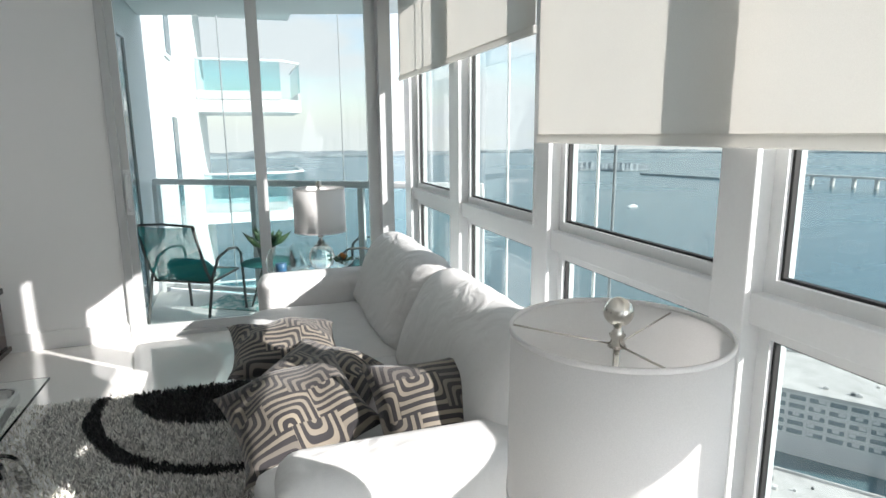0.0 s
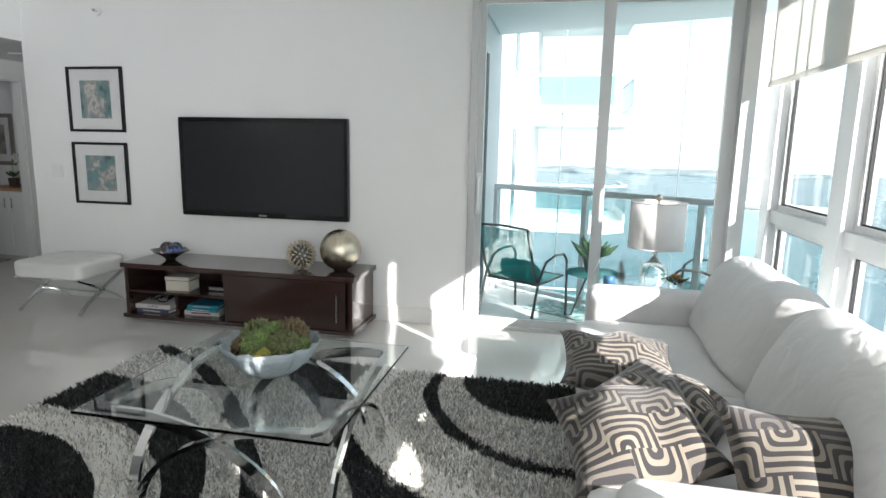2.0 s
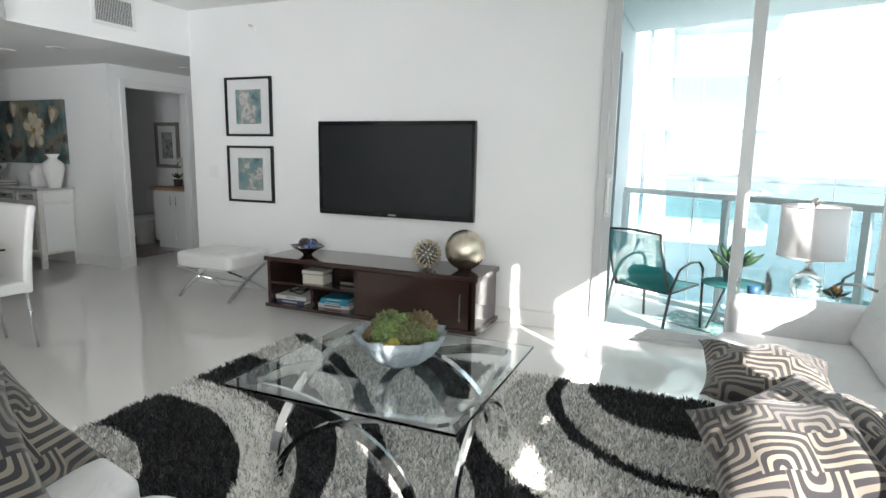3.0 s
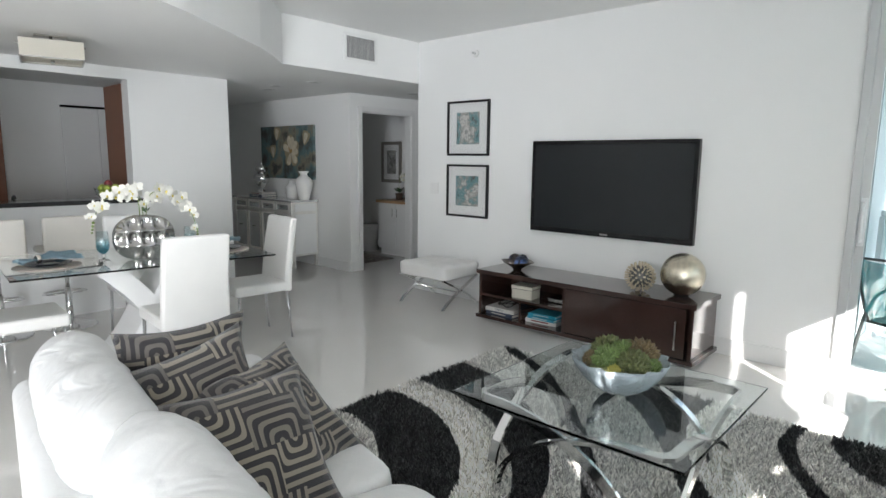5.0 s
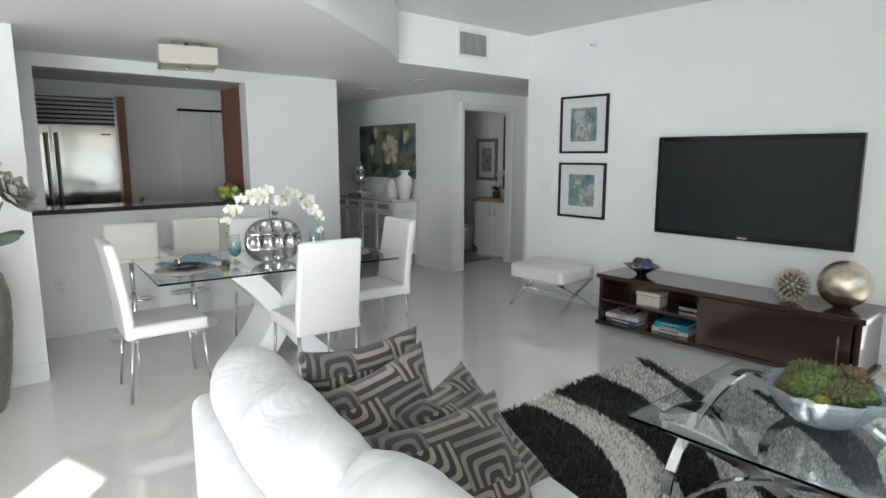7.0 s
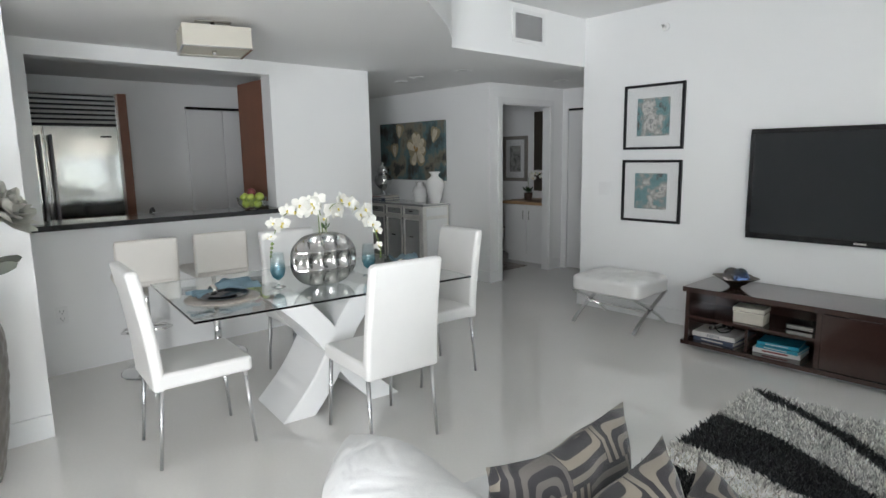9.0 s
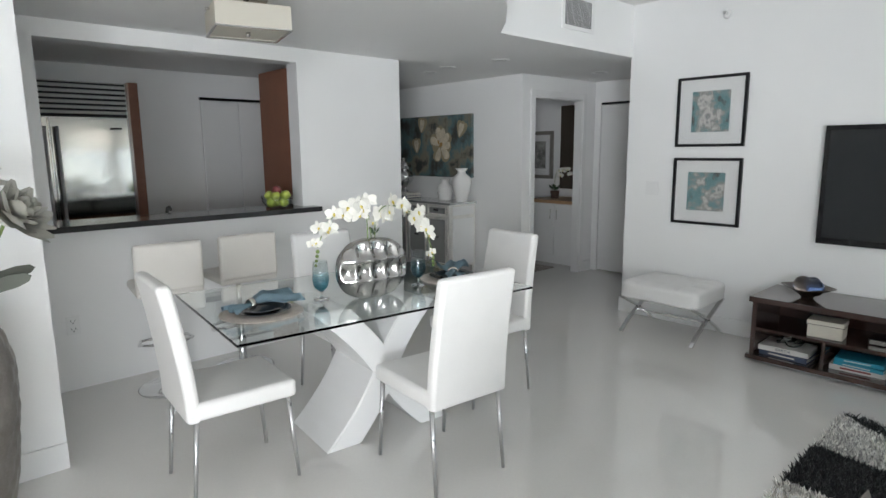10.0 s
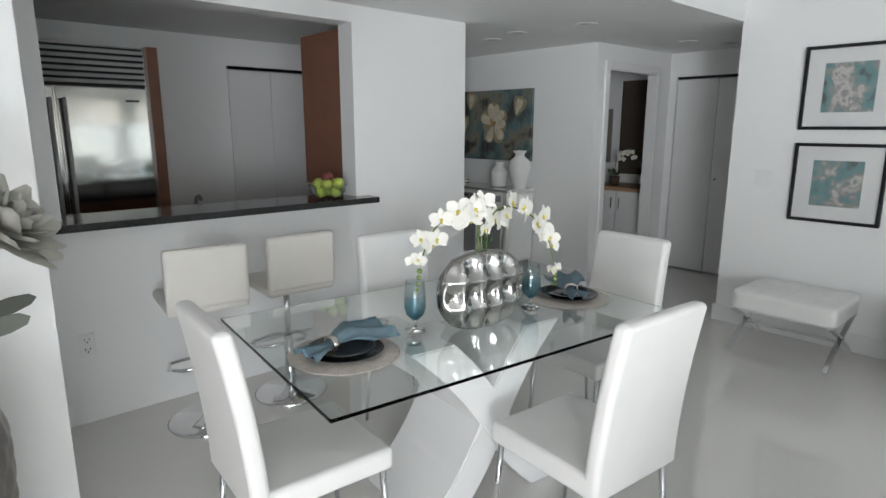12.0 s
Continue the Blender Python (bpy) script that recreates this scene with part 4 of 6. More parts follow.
PRINT_TONES = [(0.13, 0.13, 0.125), (0.16, 0.30, 0.31), (0.19, 0.32, 0.33), (0.34, 0.33, 0.31), (0.62, 0.60, 0.57), (0.24, 0.25, 0.25), (0.58, 0.56, 0.52)]
ART1 = art_material("teal_abstract", PRINT_TONES, 6.5, 2, 0.07)
ART2 = art_material("teal_abstract_second", PRINT_TONES, 6.0, 7, 0.07)
MAT = pm("passepartout", (0.80, 0.80, 0.79), 0.9, var=0.02, bump=0.05)
PICGLASS = pane_glass("picture_glass", (0.97, 0.97, 0.97), 0.05)


def picture(m, w, h, fw, mx, my, art, frame_mat, label, cat="picture"):
    t = thing("framed_picture", m, label, cat, "framed pictures")
    part("picture_frame", joined(bx(0, -0.025, 0, w, 0.0, fw, 0.003), bx(0, -0.025, h - fw, w, 0, h, 0.003), bx(0, -0.025, fw, fw, 0, h - fw), bx(w - fw, -0.025, fw, w, 0, h - fw)), frame_mat, t)
    part("mat_board", bx(fw, -0.010, fw, w - fw, -0.004, h - fw), MAT, t)
    part("inner_mat", bx(mx - 0.02, -0.013, my - 0.02, w - mx + 0.02, -0.0101, h - my + 0.02), MAT, t)
    part("print", bx(mx, -0.015, my, w - mx, -0.0131, h - my), art, t)
    part("glazing", bx(fw, -0.020, fw, w - fw, -0.018, h - fw), PICGLASS, t, "clear picture glass").visible_shadow = False
    return t


FRAMEB = pm("black_frame", (0.012, 0.012, 0.013), 0.35, var=0.1)
picture(pose(-3.96, 4.797, 1.50), 0.55, 0.55, 0.022, 0.125, 0.115, ART1, FRAMEB, "teal and grey abstract print in a black frame")
picture(pose(-3.96, 4.797, 0.87), 0.55, 0.54, 0.022, 0.125, 0.115, ART2, FRAMEB, "teal and grey abstract print in a black frame")

# Tufted bench on crossed chrome bars.
bench = thing("bench", pose(-4.05, 4.165, 0), "white tufted leather bench on crossed chrome legs by the wall", "bench")
cu = puff(0.64, 0.55, 0.15, 40, 0.22, 0.004, 3)
for v in cu.verts:
    # Buttoned squares: the top sinks along the seams between them.
    if v.co.z > 0.0:
        sx, sy = abs(math.sin(math.pi * (v.co.x / 0.64 + 0.5) * 4)), abs(math.sin(math.pi * (v.co.y / 0.55 + 0.5) * 3))
        v.co.z -= 0.020 * (1 - min(sx, sy) ** 0.45) * min(1, v.co.z / 0.05)
part("cushion", moved(cu, pose(0.31, 0.265, 0.378)), CHAIR_LEATHER, bench)
for x in (0.02, 0.60):
    for s in (1, -1):
        pts = [(x, 0.265 + s * (0.26 - 0.52 * q) , 0.02 + 0.29 * (q ** 0.8)) for q in np.linspace(0, 1, 9)]
        part("leg", tube(pts, 0.02, flat=(0.03, 0.014)), CHROME, bench)
part("stretcher", bx(0.02, 0.255, 0.155, 0.60, 0.275, 0.170), CHROME, bench)

# ---- dining side ----
TT = pose(-4.17, 1.72, 0, 0, 0, -6)
dt = thing("dining_table", TT, "glass dining table on a crossed white lacquer base", "dining table")
part("tabletop", bx(-0.52, -0.80, 0.74, 0.52, 0.80, 0.752, 0.002), TABLEGLASS, dt, "clear glass top with a green edge")


def slab(y0, y1):
    """One bowed slab of the crossed base."""
    bm = bmesh.new()
    rows = []
    for k in range(13):
        s = k / 12
        y = y0 + (y1 - y0) * s + 0.025 * math.sin(math.pi * 2 * s) * (1 if y1 > y0 else -1)
        w = 0.075 + 0.022 * abs(2 * s - 1)
        z = 0.72 * s
        rows.append([bm.verts.new((x, y + e, z)) for x, e in ((0.22, -w), (0.22, w), (-0.22, w), (-0.22, -w))])
    for a, b in zip(rows, rows[1:]):
        for j in range(4):
            bm.faces.new((a[j], a[(j + 1) % 4], b[(j + 1) % 4], b[j]))
    bm.faces.new(rows[0][::-1]), bm.faces.new(rows[-1])
    bmesh.ops.recalc_face_normals(bm, faces=bm.faces[:])
    bmesh.ops.bevel(bm, geom=[e for e in bm.edges if e.calc_face_angle(0) > 0.6], offset=0.006, segments=2, affect="EDGES")
    return bm


part("base_slab", slab(-0.215, 0.29), LACQUER, dt)
part("base_slab", moved(slab(0.35, -0.26), pose(0.004, 0, 0)), LACQUER, dt)
for x in (-0.12, 0.12):
    for y in (-0.28, 0.31):
        part("glass_pad", lathe([(0.0, 0.720), (0.03, 0.720), (0.03, 0.739), (0.0, 0.739)], 16, x, y), STEEL, dt)


def dining_chair(m):
    """Origin on the floor under the seat's middle; the sitter faces +y."""
    t = thing("dining_chair", m, "white leatherette dining chair with slim chrome legs", "chair", "chairs round the dining table")
    part("seat", bx(-0.215, -0.23, 0.395, 0.215, 0.235, 0.475, 0.020, 4), CHAIR_LEATHER, t)
    # A softly rounded slab that curves back towards its top.
    bm = bmesh.new()
    rows = []
    for s, shrink in [(0.0, 0.020), (0.004, 0.008), (0.02, 0.0)] + [(k / 12, 0.0) for k in range(1, 12)] + [(0.965, 0.0), (0.98, 0.003), (0.992, 0.010), (1.0, 0.022)]:
        y, z = -0.21 - 0.075 * s ** 1.6, 0.39 + 0.59 * s
        w, th, r = 0.215 - 0.012 * s - shrink, 0.030 - shrink, max(0.003, 0.022 - shrink)
        ring = []
        for cx, cy, a0 in ((w - r, th - r, 0), (-w + r, th - r, 90), (-w + r, -th + r, 180), (w - r, -th + r, 270)):
            ring += [bm.verts.new((cx + r * math.cos(radians(a0 + 15 * q)), y + cy + r * math.sin(radians(a0 + 15 * q)), z)) for q in range(7)]
        rows.append(ring)
    n = len(rows[0])
    for a, b in zip(rows, rows[1:]):
        for j in range(n):
            bm.faces.new((a[j], a[(j + 1) % n], b[(j + 1) % n], b[j])).smooth = True
    bm.faces.new(rows[0][::-1]), bm.faces.new(rows[-1])
    bmesh.ops.recalc_face_normals(bm, faces=bm.faces[:])
    part("backrest", bm, CHAIR_LEATHER, t)
    for x in (-0.19, 0.19):
        for y, dy in ((-0.20, -0.035), (0.20, 0.03)):
            part("leg", tube([(x, y, 0.40), (x * 1.05, y + dy, 0.0)], [0.012, 0.0085]), LEGSTEEL, t)
    return t


ch = dining_chair(pose(-4.13, 0.98, 0, 0, 0, -4))
copy_thing(ch, pose(-3.56, 1.76, 0, 0, 0, 85))
copy_thing(ch, pose(-4.04, 2.53, 0, 0, 0, 176))
copy_thing(ch, pose(-4.62, 1.92, 0, 0, 0, -94))


def bar_stool(m):
    t = thing("bar_stool", m, "cream leatherette bar stool on a chrome pedestal", "bar stool", "stools at the serving hatch")
    part("backrest", bx(-0.19, -0.23, 0.675, 0.19, -0.18, 0.965, 0.02, 4), STOOL_LEATHER, t)
    part("seat", bx(-0.19, -0.22, 0.645, 0.19, 0.19, 0.70, 0.022, 4), STOOL_LEATHER, t)
    part("column", joined(tube([(0, 0, 0.02), (0, 0, 0.35)], 0.028, 16), tube([(0, 0, 0.34), (0, 0, 0.645)], 0.018, 16)), CHROME, t)
    part("base", lathe([(0, 0), (0.20, 0.0), (0.205, 0.008), (0.19, 0.018), (0.06, 0.03), (0.035, 0.05), (0, 0.055)], 40), CHROME, t)
    part("footrest", tube([(0.02, 0.0, 0.30), (0.10, 0.02, 0.29), (0.16, 0.10, 0.28), (0.14, 0.19, 0.28), (0, 0.22, 0.28), (-0.14, 0.19, 0.28), (-0.16, 0.10, 0.28), (-0.10, 0.02, 0.29), (-0.02, 0, 0.30)], 0.010, 10), CHROME, t)
    return t


bs = bar_stool(pose(-5.42, 1.12, 0, 0, 0, 83))
copy_thing(bs, pose(-5.44, 1.60, 0, 0, 0, 88))

CREAMCLOTH = cloth_through("cream_shade_cloth", (0.84, 0.81, 0.73), 0.45)
lamp_c = thing("ceiling_light", pose(-4.66, 1.42, SOFFIT_Z + 0.02, 0, 0, -14), "square cream shade ceiling light with a steel rim", "ceiling light")
part("canopy", bx(-0.06, -0.10, -0.03, 0.06, 0.10, -0.02, 0.003), STEEL, lamp_c)
for x in (-0.08, 0.08):
    part("stem", tube([(x * 0.4, 0, -0.03), (x * 0.4, 0, -0.085)], 0.009), STEEL, lamp_c)
part("crossbar", bx(-0.012, -0.205, -0.085, 0.012, 0.205, -0.075), STEEL, lamp_c)
S = 0.185
part("shade", joined(bx(-S, -S, -0.185, S, -S + 0.005, -0.070), bx(-S, S - 0.005, -0.185, S, S, -0.070), bx(-S, -S + 0.005, -0.185, -S + 0.005, S - 0.005, -0.070), bx(S - 0.005, -S + 0.005, -0.185, S, S - 0.005, -0.070)), CREAMCLOTH, lamp_c)
part("diffuser", bx(-S + 0.006, -S + 0.006, -0.180, S - 0.006, S - 0.006, -0.174), CREAMCLOTH, lamp_c)
part("rim", joined(bx(-S - 0.004, -S - 0.004, -0.192, S + 0.004, -S + 0.008, -0.1852), bx(-S - 0.004, S - 0.008, -0.192, S + 0.004, S + 0.004, -0.1852), bx(-S - 0.004, -S + 0.008, -0.192, -S + 0.008, S - 0.008, -0.1852), bx(S - 0.008, -S + 0.008, -0.192, S + 0.004, S - 0.008, -0.1852)), STEEL, lamp_c)
part("finial", lathe([(0, -0.205), (0.012, -0.20), (0.012, -0.181), (0, -0.181)], 12), STEEL, lamp_c)

setting("counter_hatch", bx(KIT_X - 0.28, 0.46, 1.02, KIT_X + 0.13, 2.42, 1.058, 0.004), STONE, "dark granite ledge in the serving hatch", "counter")

# ---- kitchen ----
SATIN = pm("satin_bar", (0.74, 0.74, 0.73), 0.32, 0.2, var=0.04)
fr = thing("refrigerator", pose(-7.71, 0.62, 0), "built-in stainless steel refrigerator with a slatted grille", "refrigerator")
part("body", bx(0, 0, 0, 0.08, 0.97, 2.11), STEEL, fr)
part("door", moved(bx(-0.0175, 0.335, -0.85, 0.0175, 0.95, 0.85, 0.006), pose(0.1, 0, 0.95, 0, -1.0, 0)), FRIDGE, fr)
part("door", moved(bx(-0.0175, -0.40, -0.85, 0.0175, 0.325, 0.85, 0.006), pose(0.1, 0, 0.95, 0, -1.0, 0)), FRIDGE, fr)
for y in (0.285, 0.375):
    part("handle", joined(tube([(0.17, y, 0.5), (0.17, y, 1.72)], 0.014), tube([(0.12, y, 0.6), (0.17, y, 0.6)], 0.008), tube([(0.12, y, 1.62), (0.17, y, 1.62)], 0.008)), SATIN, fr)
for k in range(6):
    part("slat", moved(bx(-0.006, -0.40, -0.013, 0.006, 0.95, 0.013, 0.002), pose(0.10, 0, 1.845 + 0.045 * k, 0, 25, 0)), SATIN, fr)
# A black sheet on the steel body paints the shade between the slats.
part("grille_shade", bx(0.0805, -0.40, 1.805, 0.084, 0.95, 2.10), GASKET, fr, "black sheet for the shade behind the grille")
part("badge", bx(0.12, 0.80, 1.70, 0.123, 0.89, 1.715), BLACK, fr)
part("side_panel", bx(0, 0.97, 0, 0.13, 1.05, 2.12), CHERRY, fr, "reddish wood panel")
wc_ = thing("wall_cabinet", pose(-6.50, 2.345, 1.10), "tall reddish wood cabinet by the serving hatch", "cabinet")
part("body", bx(0, 0, 0, 0.53, 0.70, 1.05, 0.002), CHERRY, wc_)
part("door", bx(-0.02, 0.003, 0.002, -0.001, 0.697, 1.048, 0.002), CHERRY, wc_)
kc = thing("kitchen_counter", pose(-6.62, 0.5, 0), "kitchen base cabinets below the hatch", "counter")
part("body", bx(0, 0, 0.1, 0.64, 2.6, 0.88), CHERRY, kc)
part("worktop", bx(-0.03, 0, 0.88, 0.65, 2.6, 0.92, 0.003), STONE, kc)

# ---- hall ----
MIRROR = pm("mirror_front", (0.78, 0.79, 0.78), 0.12, 0.7, var=0.03, bump=0)
SILVER = pm("silver_leaf", (0.74, 0.72, 0.68), 0.35, 0.25, var=0.1, vs=12, grain=0.08)
co = thing("console_cabinet", pose(-7.86, 4.45, 0), "mirrored silver sideboard with drawers in the hall", "sideboard")
part("body", bx(0.0, 0.02, 0.16, 1.48, 0.41, 0.88), SILVER, co)
part("top", bx(-0.02, -0.01, 0.88, 1.50, 0.415, 0.905, 0.003), MIRROR, co)
for x in (0.02, 1.44):
    for y in (0.02, 0.37):
        part("leg", bx(x, y, 0.0, x + 0.035, y + 0.035, 0.16), SILVER, co)
for k in range(4):
    # Mirrored drawer over a mirrored door, each in a raised silver moulding.
    x = 0.045 + 0.355 * k
    for nm, z0, z1, zp in (("drawer", 0.755, 0.865, 0.81), ("door", 0.19, 0.73, 0.50)):
        dr = part(nm, bx(x, 0.004, z0, x + 0.325, 0.019, z1, 0.002), MIRROR, co)
        part("moulding", joined(bx(x, -0.008, z0, x + 0.325, 0.0035, z0 + 0.022, 0.003), bx(x, -0.008, z1 - 0.022, x + 0.325, 0.0035, z1, 0.003), bx(x, -0.008, z0 + 0.022, x + 0.022, 0.0035, z1 - 0.022), bx(x + 0.303, -0.008, z0 + 0.022, x + 0.325, 0.0035, z1 - 0.022)), SILVER, dr)
        part("pull", joined(bx(x + 0.125, -0.022, zp, x + 0.20, -0.014, zp + 0.014, 0.003), bx(x + 0.157, -0.015, zp + 0.003, x + 0.168, 0.0035, zp + 0.011)), BLACK, dr, "small dark pull")
part("post", bx(1.445, -0.006, 0.0, 1.484, 0.0195, 0.88, 0.003), SILVER, co)
part("post", bx(0.0, -0.006, 0.0, 0.035, 0.0195, 0.88, 0.003), SILVER, co)
part("side_panel", bx(1.4805, 0.05, 0.19, 1.488, 0.38, 0.72), LACQUER, co)
part("side_panel", bx(1.4805, 0.05, 0.76, 1.488, 0.38, 0.86), LACQUER, co)
FLOWER_ART = art_material("dark_flower_ground", [(0.035, 0.03, 0.025), (0.07, 0.075, 0.065), (0.10, 0.17, 0.18), (0.22, 0.20, 0.15), (0.05, 0.055, 0.05)], 2.6, 5)
can = thing("painting", pose(-7.72, 4.87, 1.17), "dark floral canvas with cream magnolias on the hall wall", "painting")
part("canvas", bx(0, -0.03, 0, 1.30, 0.008, 0.73, 0.004), FLOWER_ART, can)

# Vanity seen through the bathroom doorway.
va = thing("vanity", pose(-6.62, 6.15, 0), "white vanity cabinet with a wooden top in the bathroom", "vanity")
part("body", bx(0, 0.02, 0.10, 0.80, 0.58, 0.80), LACQUER, va)
part("plinth", bx(0.02, 0.06, 0, 0.78, 0.56, 0.10), LACQUER, va)
part("countertop", bx(-0.02, -0.02, 0.80, 0.815, 0.59, 0.84, 0.004), pm("oak_top", (0.42, 0.26, 0.14), 0.4, var=0.15), va, "warm wooden top")
for k in range(2):
    dd = part("door", bx(0.01 + 0.395 * k, 0.0, 0.12, 0.395 + 0.395 * k, 0.019, 0.79, 0.003), LACQUER, va)
    part("handle", tube([(0.35 + 0.10 * k, -0.02, 0.60), (0.35 + 0.10 * k, -0.02, 0.72)], 0.006), STEEL, dd)

# ---- small things ----
BRASS = pm("aged_gold", (0.62, 0.54, 0.40), 0.45, 0.6, var=0.2, vs=30, grain=0.1)
CHAMPAGNE = pm("crackled_champagne_metal", (0.66, 0.60, 0.48), 0.25, 1.0, var=0.25, vs=45, grain=0.15, gs=160, bump=0.5)
NICKEL = pm("satin_nickel", (0.66, 0.63, 0.58), 0.22, 1.0, var=0.05)
CERAMIC = pm("white_ceramic", (0.80, 0.79, 0.77), 0.25, var=0.03, bump=0.03)
LEAF = pm("dark_leaf", (0.035, 0.075, 0.03), 0.45, var=0.3, vs=20)
GREEN = pm("succulent_green", (0.115, 0.17, 0.05), 0.5, var=0.35, vs=18, grain=0.2)
OLIVE = pm("olive_succulent", (0.10, 0.115, 0.04), 0.5, var=0.4, vs=14, grain=0.2)
YELLOW = pm("yellow_succulent", (0.34, 0.30, 0.06), 0.5, var=0.3, vs=18)
PETAL = pm("white_petal", (0.72, 0.71, 0.65), 0.6, var=0.05, vs=30)
PETALY = pm("yellow_flower_heart", (0.62, 0.50, 0.10), 0.6, var=0.1)
STEMG = pm("green_stem", (0.17, 0.24, 0.07), 0.5, var=0.2)
TEAL = cloth_through("teal_sling", (0.07, 0.33, 0.33), 0.55)
TEALC = pm("teal_cushion", (0.06, 0.36, 0.36), 0.8, var=0.12, vs=8, grain=0.1, gs=300, bump=0.2)
BRONZE = pm("dark_bronze_tube", (0.15, 0.15, 0.145), 0.4, 0.5, var=0.1)
BLUECLOTH = pm("blue_napkin", (0.29, 0.42, 0.49), 0.85, var=0.12, vs=25, grain=0.1, gs=500, bump=0.25)
PLATE = pm("dark_plate", (0.04, 0.045, 0.05), 0.12, var=0.1)
WOVEN = pm("silver_woven_mat", (0.52, 0.47, 0.42), 0.5, 0.3, var=0.12, vs=30, grain=0.2, gs=160, bump=0.5)
THIN = pane_glass("thin_clear_glass", (0.965, 0.985, 0.98), 0.1)
SMOKE = pane_glass("blue_stemware", (0.90, 0.95, 0.96), 0.2)
# The blue is deepest at the foot of the bowl and fades upwards.
stn = SMOKE.node_tree.nodes
sco, ssp, srp = stn.new("ShaderNodeTexCoord"), stn.new("ShaderNodeSeparateXYZ"), stn.new("ShaderNodeValToRGB")
srp.color_ramp.elements[0].position, srp.color_ramp.elements[0].color = 0.055, (0.48, 0.70, 0.76, 1)
srp.color_ramp.elements[1].position, srp.color_ramp.elements[1].color = 0.15, (0.95, 0.98, 0.985, 1)
SMOKE.node_tree.links.new(sco.outputs["Object"], ssp.inputs[0])
SMOKE.node_tree.links.new(ssp.outputs[2], srp.inputs[0])
SMOKE.node_tree.links.new(srp.outputs[0], stn["Transparent BSDF"].inputs[0])
BLUEGLASS = glass("blue_glass_ball", (0.45, 0.60, 0.92))
AMBERGLASS = glass("amber_glass_ball", (0.92, 0.80, 0.76))
FROST = pm("frosted_blue_glass", (0.62, 0.71, 0.76), 0.22, var=0.10, vs=14, trans=0.6, bump=0.35, folds=0.006, fs=22)
APPLE = pm("green_apple", (0.42, 0.50, 0.09), 0.3, var=0.2, vs=15)
REDFRUIT = pm("red_fruit", (0.22, 0.05, 0.05), 0.35, var=0.3, vs=15)
DARKSILVER = pm("quilted_dark_silver", (0.30, 0.28, 0.26), 0.32, 0.9, var=0.2, vs=12, grain=0.1)
GREYLEAF = pm("grey_green_leaf", (0.12, 0.13, 0.11), 0.6, var=0.2)
BOOKWHITE = pm("white_book", (0.68, 0.66, 0.63), 0.5, var=0.08)
BOOKBLUE = pm("turquoise_book", (0.03, 0.30, 0.42), 0.4, var=0.15)
BOOKRED = pm("dark_red_book", (0.25, 0.05, 0.05), 0.5, var=0.1)
BOOKNAVY = pm("navy_book", (0.05, 0.07, 0.12), 0.5, var=0.1)
PAPER = pm("paper_edge", (0.70, 0.68, 0.62), 0.9, var=0.06, grain=0.08, gs=600)
CREAMBOX = pm("cream_leather_box", (0.58, 0.55, 0.47), 0.5, var=0.06, vs=20)
GREYWALLMAT = pm("weathered_silver_frame", (0.30, 0.28, 0.25), 0.5, 0.3, var=0.2, vs=20)
LIGHTPAINT = pm("light_cream_paint", (0.56, 0.50, 0.38), 0.7, var=0.35, vs=16, grain=0.15, gs=50)
CREAMPAINT = pm("cream_paint", (0.30, 0.25, 0.16), 0.7, var=0.25, vs=14, grain=0.1, gs=60)
OCHREPAINT = pm("ochre_paint", (0.36, 0.22, 0.08), 0.7, var=0.3, vs=14)


def shell(profile, t, seg=40, wobble=None):
    """A thin-walled turned shape, open at the top."""
    inner = [(max(r - t, 0.0), z + (t if k == 0 else 0)) for k, (r, z) in enumerate(profile)]
    return lathe([(0.0, profile[0][1])] + profile + inner[::-1] + [(0.0, profile[0][1] + t)], seg, 0, 0, wobble)


def table_lamp(m, h, label):
    """h: the shade's rim over the table."""
    t = thing("table_lamp", m, label, "table lamp", "matching table lamps")
    sh = part("shade", joined(lathe([(0.181, h - 0.31), (0.179, h), (0.1775, h), (0.1795, h - 0.31), (0.181, h - 0.31)], 64)), LAMPCLOTH, t, "white drum shade")
    for r, z in ((0.179, h - 0.003), (0.181, h - 0.307)):
        part("rim", lathe([(r + 0.002, z - 0.004), (r + 0.002, z + 0.004), (r - 0.003, z + 0.004), (r - 0.003, z - 0.004), (r + 0.002, z - 0.004)], 64), LAMPCLOTH, sh)
    for a in (0.4, 2.5, 4.6):
        part("spider", tube([(0, 0, h - 0.03), (0.177 * math.cos(a), 0.177 * math.sin(a), h - 0.012)], 0.0018, 8), NICKEL, sh)
    part("finial", joined(lathe([(0, h - 0.035), (0.016, h - 0.033), (0.010, h - 0.02), (0.014, h - 0.012), (0.007, h - 0.004), (0.007, h + 0.004), (0, h + 0.004)], 20), ball((0, 0, h + 0.028), 0.025, 24)), NICKEL, t, "satin nickel ball finial")
    part("stem", joined(tube([(0, 0, 0.18), (0, 0, h - 0.03)], 0.006, 12), lathe([(0, h - 0.36), (0.018, h - 0.355), (0.024, h - 0.345), (0.012, h - 0.335), (0, h - 0.33)], 20), lathe([(0, h - 0.20), (0.016, h - 0.20), (0.018, h - 0.14), (0, h - 0.14)], 16)), NICKEL, t)
    part("body", lathe([(0, 0.02), (0.05, 0.02), (0.085, 0.06), (0.095, 0.11), (0.075, 0.17), (0.03, 0.205), (0.018, 0.23), (0, 0.232)], 32), CLEAR, t, "clear glass body")
    part("base", lathe([(0, 0), (0.065, 0), (0.07, 0.006), (0.06, 0.02), (0, 0.02)], 32), NICKEL, t)
    return t


